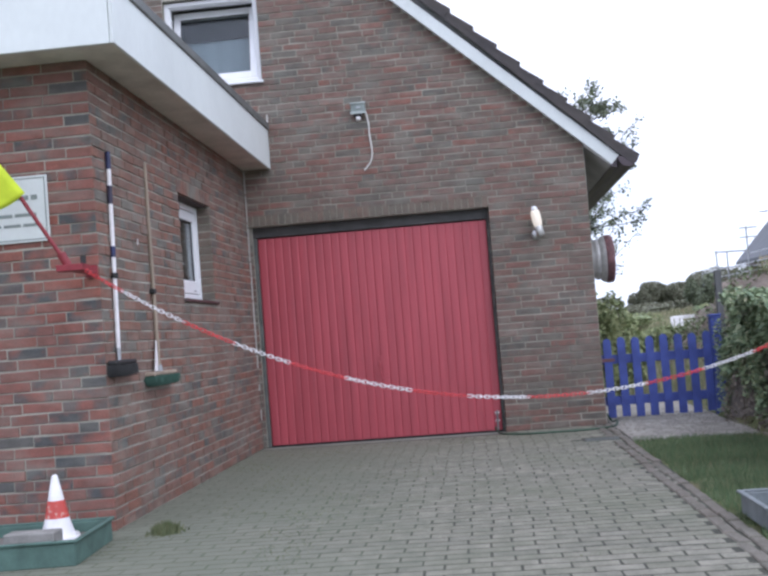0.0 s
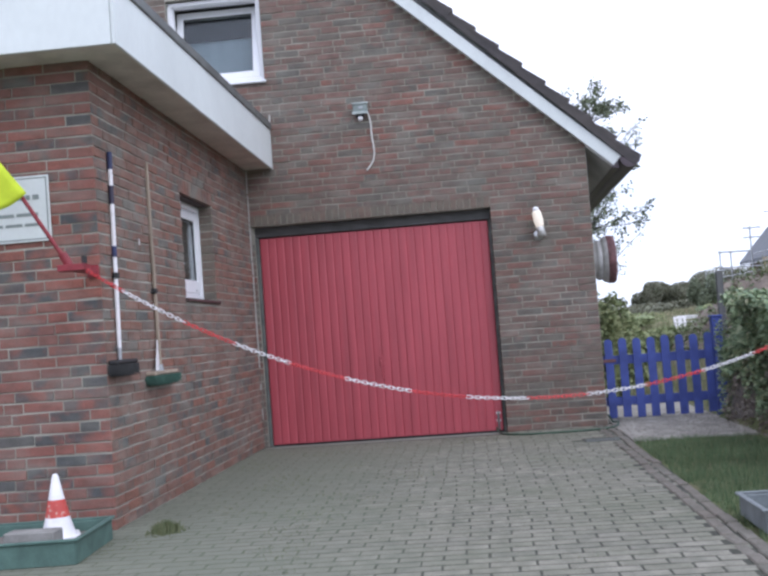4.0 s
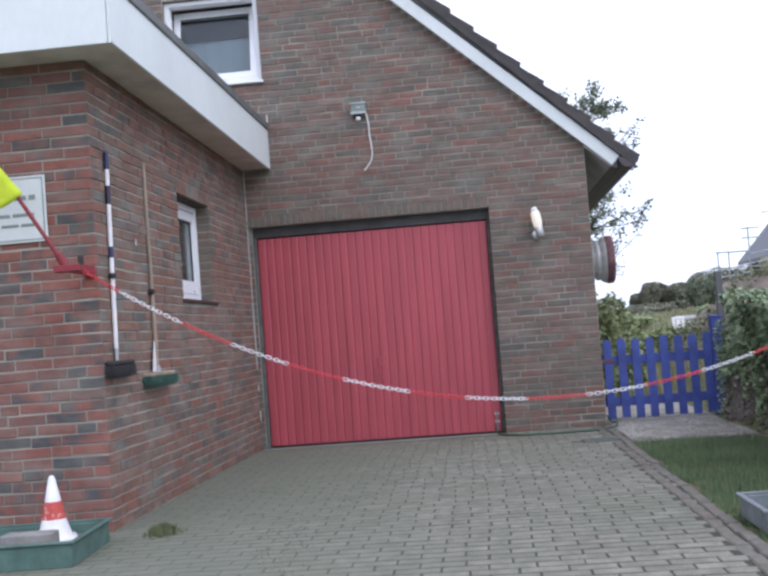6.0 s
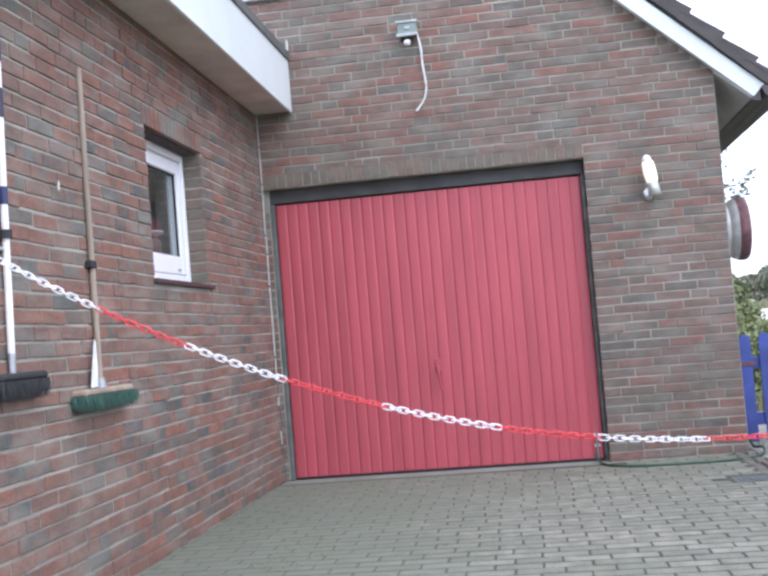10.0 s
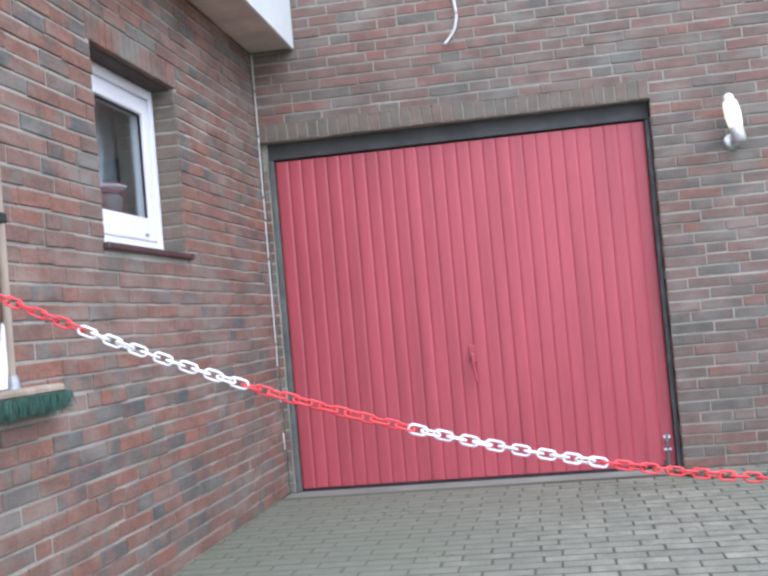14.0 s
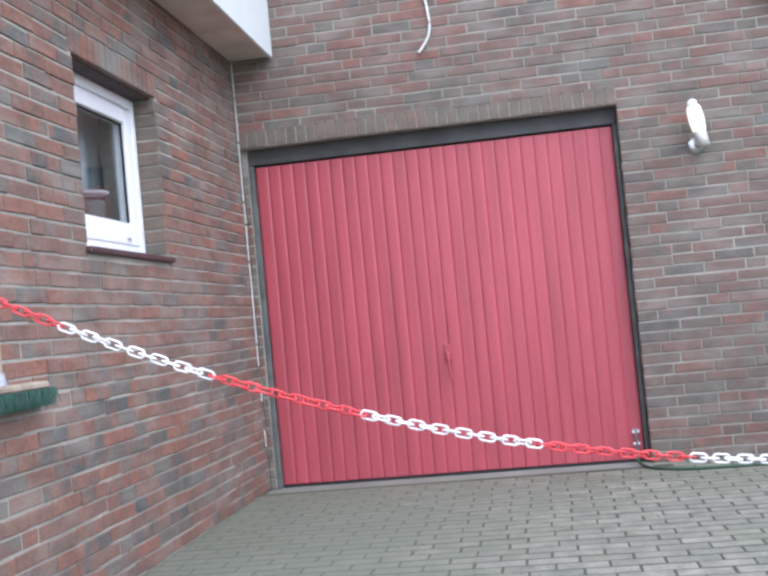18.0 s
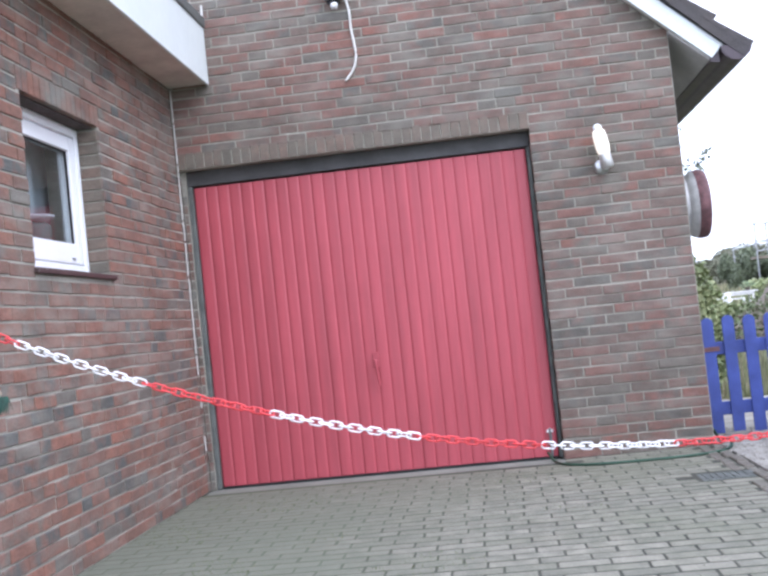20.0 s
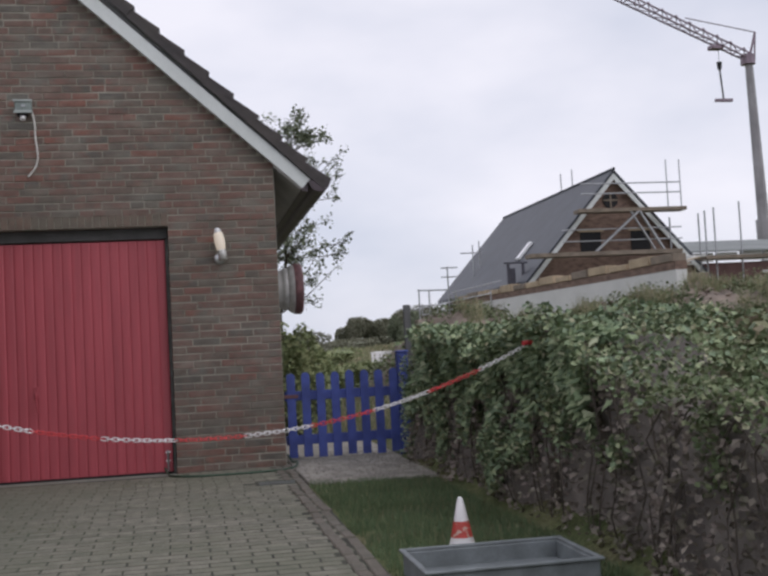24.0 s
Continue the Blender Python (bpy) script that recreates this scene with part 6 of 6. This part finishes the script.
# ---- crane ----
crane = thing("crane", "tall site crane with lattice jib and hanging hook", "crane", (34.35, 50.5, 0.35))
part("mast", tube(bmesh.new(), (0.35, 0, 1.0), (-0.05, 0, 17.0), 0.42, 0.24, 8), M_MAST, crane, "grey telescopic mast")
part("mast_collar", tube(bmesh.new(), (0.24, 0, 6.0), (0.22, 0, 7.2), 0.5, 0.5, 8), M_MAST, crane)
part("turntable", tube(bmesh.new(), (-0.1, 0, 16.7), (-0.1, 0, 17.3), 0.45, 0.4, 10), M_LATTICE, crane)
jd = Vector((-7.8, 0, 3.6)).normalized()
up = Vector((-jd.z, 0, jd.x)) * -1
JL = 17.0
def jp(s, h, w):
    return Vector((-0.1, 0, 17.0)) + jd * s + up * h + Vector((0, w, 0))
ch = [(-0.0, -0.42), (-0.0, 0.42), (0.75, 0.0)]
for h, w in ch:
    part("chord", tube(bmesh.new(), jp(0, h * 0.6, w * 0.6), jp(JL, h * 0.7, w), 0.06, seg=6), M_LATTICE, crane)
nb = 18
for k in range(nb):
    s0, s1 = JL * k / nb, JL * (k + 1) / nb
    sm = (s0 + s1) / 2
    for w in (-0.4, 0.4):
        bm = bmesh.new()
        tube(bm, jp(s0, 0, w), jp(sm, 0.6, 0), 0.035, seg=5)
        tube(bm, jp(sm, 0.6, 0), jp(s1, 0, w), 0.035, seg=5)
        part("lacing", bm, M_LATTICE, crane)
    part("lacing", tube(bmesh.new(), jp(s0, 0, -0.4), jp(s1, 0, 0.4), 0.03, seg=5), M_LATTICE, crane)
part("apex_frame", tube(bmesh.new(), (0.0, 0, 17.0), (0.5, 0, 18.7), 0.08, seg=6), M_LATTICE, crane)
part("apex_frame", tube(bmesh.new(), (0.35, 0, 16.9), (0.5, 0, 18.7), 0.06, seg=6), M_LATTICE, crane)
part("pendant", tube(bmesh.new(), (0.5, 0, 18.7), jp(4.6, 0.7, 0), 0.035, seg=5), M_LATTICE, crane)
part("trolley", boxes((-2.55, -1.75, -0.3, 0.3, 17.62, 17.86), bevel=0.03), M_LATTICE, crane)
hk = part("hook_block", tube(bmesh.new(), (-1.98, 0, 16.85), (-1.98, 0, 16.4), 0.17, 0.12, 8), M_DARK, crane, "dark hook block")
part("sling", tube(bmesh.new(), (-1.98, 0, 16.4), (-1.85, 0, 14.6), 0.06, seg=6), M_DARK, hk)
part("spreader", boxes((-2.4, -1.3, -0.1, 0.1, 14.42, 14.6)), M_LATTICE, hk)
part("hoist_rope", tube(bmesh.new(), (-1.98, 0, 16.85), (-1.98, 0, 17.7), 0.015, seg=5), M_DARK, hk)


# ---- pieces of walls and paving ----
def piece_mesh(name, lx, lz, depth, material, chamfer=0.003):
    """A block with chamfered front edges; front at y = 0, centred in x and z."""
    a, c, d = lx / 2, lz / 2, chamfer
    v = [(-a + d, 0, -c + d), (a - d, 0, -c + d), (a - d, 0, c - d), (-a + d, 0, c - d),
         (-a, d, -c), (a, d, -c), (a, d, c), (-a, d, c),
         (-a, depth, -c), (a, depth, -c), (a, depth, c), (-a, depth, c)]
    f = [(0, 1, 2, 3), (4, 5, 1, 0), (5, 6, 2, 1), (6, 7, 3, 2), (7, 4, 0, 3), (8, 9, 5, 4), (9, 10, 6, 5), (10, 11, 7, 6), (11, 8, 4, 7)]
    me = bpy.data.meshes.new(name)
    me.from_pydata(v, [], f)
    me.materials.append(material)
    return me


def lay(parent, name, mesh, places, near, material, limit=300):
    """Single pieces where near() holds, up to the limit; the rest joined."""
    proto = [Vector(v.co) for v in mesh.vertices]
    pf = [tuple(p.vertices) for p in mesh.polygons]
    single, v, f = 0, [], []
    for m in places:
        if single < limit and near(m.translation):
            ob = new(name, mesh)
            ob.parent = parent
            ob.matrix_basis = m
            single += 1
        else:
            i = len(v)
            v += [tuple(m @ p) for p in proto]
            f += [tuple(i + k for k in q) for q in pf]
    if v:
        joined(name + "_field", v, f, material, parent, kind="stuff")


def courses(r, z0, z1, spans, put, joint=0.011, first=0):
    """Wild bond: rows of whole and half bricks between the spans that spans(z) gives, upright joints never in line."""
    rows = int((z1 - z0) / COURSE)
    below, below2 = [], []
    for k in range(rows):
        zc = z0 + (k + 0.5) * COURSE
        joints = []
        for a, b in spans(zc):
            x, run = a, 0
            ln = r.choice((0.118, 0.178, 0.236))
            while x < b - 0.03:
                for _ in range(6):
                    e = x + ln
                    if b - e > 0.06 and (any(abs(e - q) < 0.036 for q in below) or any(abs(e - q) < 0.018 for q in below2)):
                        ln = r.choice((0.118, 0.178, 0.236, 0.226, 0.242))
                    else:
                        break
                ln = min(ln, b - x)
                if b - x - ln < 0.06:
                    ln = b - x
                put(x + ln / 2, zc, ln - joint * 0.72 + r.uniform(-0.002, 0.002))
                x += ln
                joints.append(x)
                if run < 2 + (r.random() < 0.4) and r.random() < 0.76:
                    ln, run = 0.236 + r.uniform(-0.004, 0.004), run + 1
                else:
                    ln, run = 0.119, 0
        below, below2 = joints, below


BRICK = piece_mesh("brick", 0.228, COURSE - 0.0095, 0.03, M_BRICK)
FRONT_BRICK = piece_mesh("brick", 0.228, COURSE - 0.0095, 0.03, M_FRONTBRICK)
WING_BRICK = piece_mesh("brick", 0.228, COURSE - 0.0095, 0.03, M_WINGBRICK)
r = random.Random(1)


def facing(parent, to_world, z0, z1, spans, near, mesh=None):
    places = []

    def put(u, zc, ln, h=COURSE - 0.0095):
        jig = Matrix.Translation((0, r.uniform(-0.003, 0.003), r.uniform(-0.0024, 0.0024))) @ Matrix.Rotation(r.gauss(0, 0.0095), 4, "Y") @ Matrix.Rotation(r.gauss(0, 0.006), 4, "Z")
        places.append(to_world @ Matrix.Translation((u, 0, zc)) @ jig @ Matrix.Diagonal((ln / 0.228, 1, h / (COURSE - 0.0095), 1)))

    courses(r, z0, z1, spans, put)
    lay(parent, "brick", mesh or BRICK, places, near, (mesh or BRICK).materials[0])


SOLDIER = 0.115
UPRIGHT_RED = piece_mesh("soldier_brick", 0.057, SOLDIER - 0.007, 0.03, M_WINGBRICK)
REVEAL_BRICK = piece_mesh("brick", 0.228, COURSE - 0.0095, 0.03, M_SOLDIER)
UPRIGHT = piece_mesh("soldier_brick", 0.057, SOLDIER - 0.007, 0.03, M_SOLDIER)


def soldier_row(parent, to_world, row, mesh=None):
    places = [to_world @ Matrix.Translation((u, r.uniform(-0.002, 0.002), zc)) @ Matrix.Rotation(r.gauss(0, 0.006), 4, "Y") for u, zc in row]
    lay(parent, "soldier_brick", mesh or UPRIGHT, places, lambda p: True, (mesh or UPRIGHT).materials[0])



def gable_spans(z):
    right = min(WALL_R, 1.165 - (z + 0.02 - 2.424) / 0.907 + 0.02)
    if z < OPEN_H:
        return [(0.0, WALL_R)]
    if z < OPEN_H + SOLDIER:
        return [(0.004, WALL_R)]
    if z < 2.66:
        return [(OPEN_L, right)]
    if 3.53 < z < 4.41:
        return [(-3.9, -3.0), (-2.07, right)]
    return [(-3.9 if z > 3.1 else -2.3, right)]


soldiers = [(OPEN_L + (k + 0.5) * 2.324 / 37, OPEN_H + SOLDIER / 2) for k in range(37)]
soldier_row(wall_gable, Matrix.Identity(4), soldiers)
facing(wall_gable, Matrix.Identity(4), 0.0, 5.0, gable_spans, lambda p: p.x > -0.75 and 0.25 < p.z < 2.6)
# narrow brick return beside the door frame
finish("return_joint", boxes((OPEN_L + 0.002, DX0 - 0.038, 0.068, 0.135, 0.0, OPEN_H)), M_MORTAR, wall_gable)
facing(wall_gable, Matrix.Translation((0, 0.062, 0)), 0.0, OPEN_H - 0.1, lambda z: [(OPEN_L + 0.002, DX0 - 0.039)], lambda p: False)
# reveals of the pier and of the inner corner inside the opening
facing(wall_gable, Matrix.Translation((OPEN_L, 0, 0)) @ Matrix.Rotation(radians(90), 4, "Z"), 0.0, OPEN_H, lambda z: [(0.004, 0.075)], lambda p: False)
facing(wall_gable, Matrix.Translation((0.0, 0, 0)) @ Matrix.Rotation(radians(-90), 4, "Z"), 0.0, OPEN_H, lambda z: [(-0.075, -0.004)], lambda p: False)


def side_spans(z):
    if WIN[2] - 0.02 < z < WIN[3]:
        return [(WING_Y, WIN[0]), (WIN[1], -0.004)]
    if WIN[3] < z < WIN[3] + SOLDIER:
        return [(WING_Y, WIN[0] - 0.03), (WIN[1] + 0.03, -0.004)]
    return [(WING_Y, -0.004)]


side_frame = Matrix.Translation((OPEN_L, 0, 0)) @ Matrix.Rotation(radians(90), 4, "Z")
win_soldiers = [(WIN[0] + 0.002 + k * 0.0632, WIN[3] + SOLDIER / 2) for k in range(16)]
soldier_row(wall_wing_side, side_frame, win_soldiers, UPRIGHT_RED)
facing(wall_wing_side, side_frame, 0.0, 2.74, side_spans, lambda p: p.y > -3.0 and 0.9 < p.z < 2.25, WING_BRICK)
# reveals of the side window
facing(wall_wing_side, Matrix.Translation((0, WIN[1], 0)), 1.33, WIN[3] - 0.005, lambda z: [(-2.45, OPEN_L - 0.004)], lambda p: True, REVEAL_BRICK)
front_frame = Matrix.Translation((0, WING_Y, 0))
facing(wall_wing_front, front_frame, 0.0, 2.74, lambda z: [(-3.9, OPEN_L)], lambda p: p.x > -3.5, FRONT_BRICK)

# pavers: rows of stretchers across the yard
PAVER = piece_mesh("paver", 0.190, 0.0835, 0.05, M_PAVER, 0.0015)
r = random.Random(8)
places = []
row = 0
y = -0.05
lie = Matrix.Rotation(radians(-90), 4, "X")
while y > -12.8:
    x = -6.4 + (0.1 if row % 2 else 0) + r.uniform(-0.008, 0.008)
    while x < PAV_X1 - 0.06:
        if (x > OPEN_L - 0.21 or y < WING_Y - 0.1) and (x > -0.03 or y < PAV_Y1 - 0.04) and not (0.53 < x + 0.1 < 1.02 and -1.32 < y < -1.0):
            sink = 0.0005 * noise.noise(Vector((x * 1.2, y * 1.2, 0))) + r.gauss(0, 0.0002)
            places.append(Matrix.Translation((x + 0.1, y + r.gauss(0, 0.002), sink + 0.0008)) @ Matrix.Rotation(r.gauss(0, 0.016), 4, "Z") @ Matrix.Rotation(r.gauss(0, 0.002), 4, "Y") @ lie)
        x += 0.2 + r.gauss(0, 0.0015)
    y -= 0.1 + r.gauss(0, 0.0012)
    row += 1
lay(pavement, "paver", PAVER, places, lambda p: -3.6 < p.y < -0.8 and p.x > -0.35, M_PAVER)
EDGE = piece_mesh("edging", 0.19, 0.06, 0.06, M_EDGE, 0.006)
places = []
y = -0.1
while y > -9.5:
    places.append(Matrix.Translation((PAV_X1 + 0.125 + r.gauss(0, 0.006), y + 0.07, 0.007 + r.gauss(0, 0.003))) @ Matrix.Rotation(radians(90) + r.gauss(0, 0.03), 4, "Z") @ lie)
    if not -1.4 < y < -0.95:
        places.append(Matrix.Translation((PAV_X1 + 0.05 + r.gauss(0, 0.004), y, 0.009 + r.gauss(0, 0.003))) @ Matrix.Rotation(radians(90) + r.gauss(0, 0.03), 4, "Z") @ lie)
    y -= 0.205
lay(pavement, "edging", EDGE, places, lambda p: True, M_EDGE)
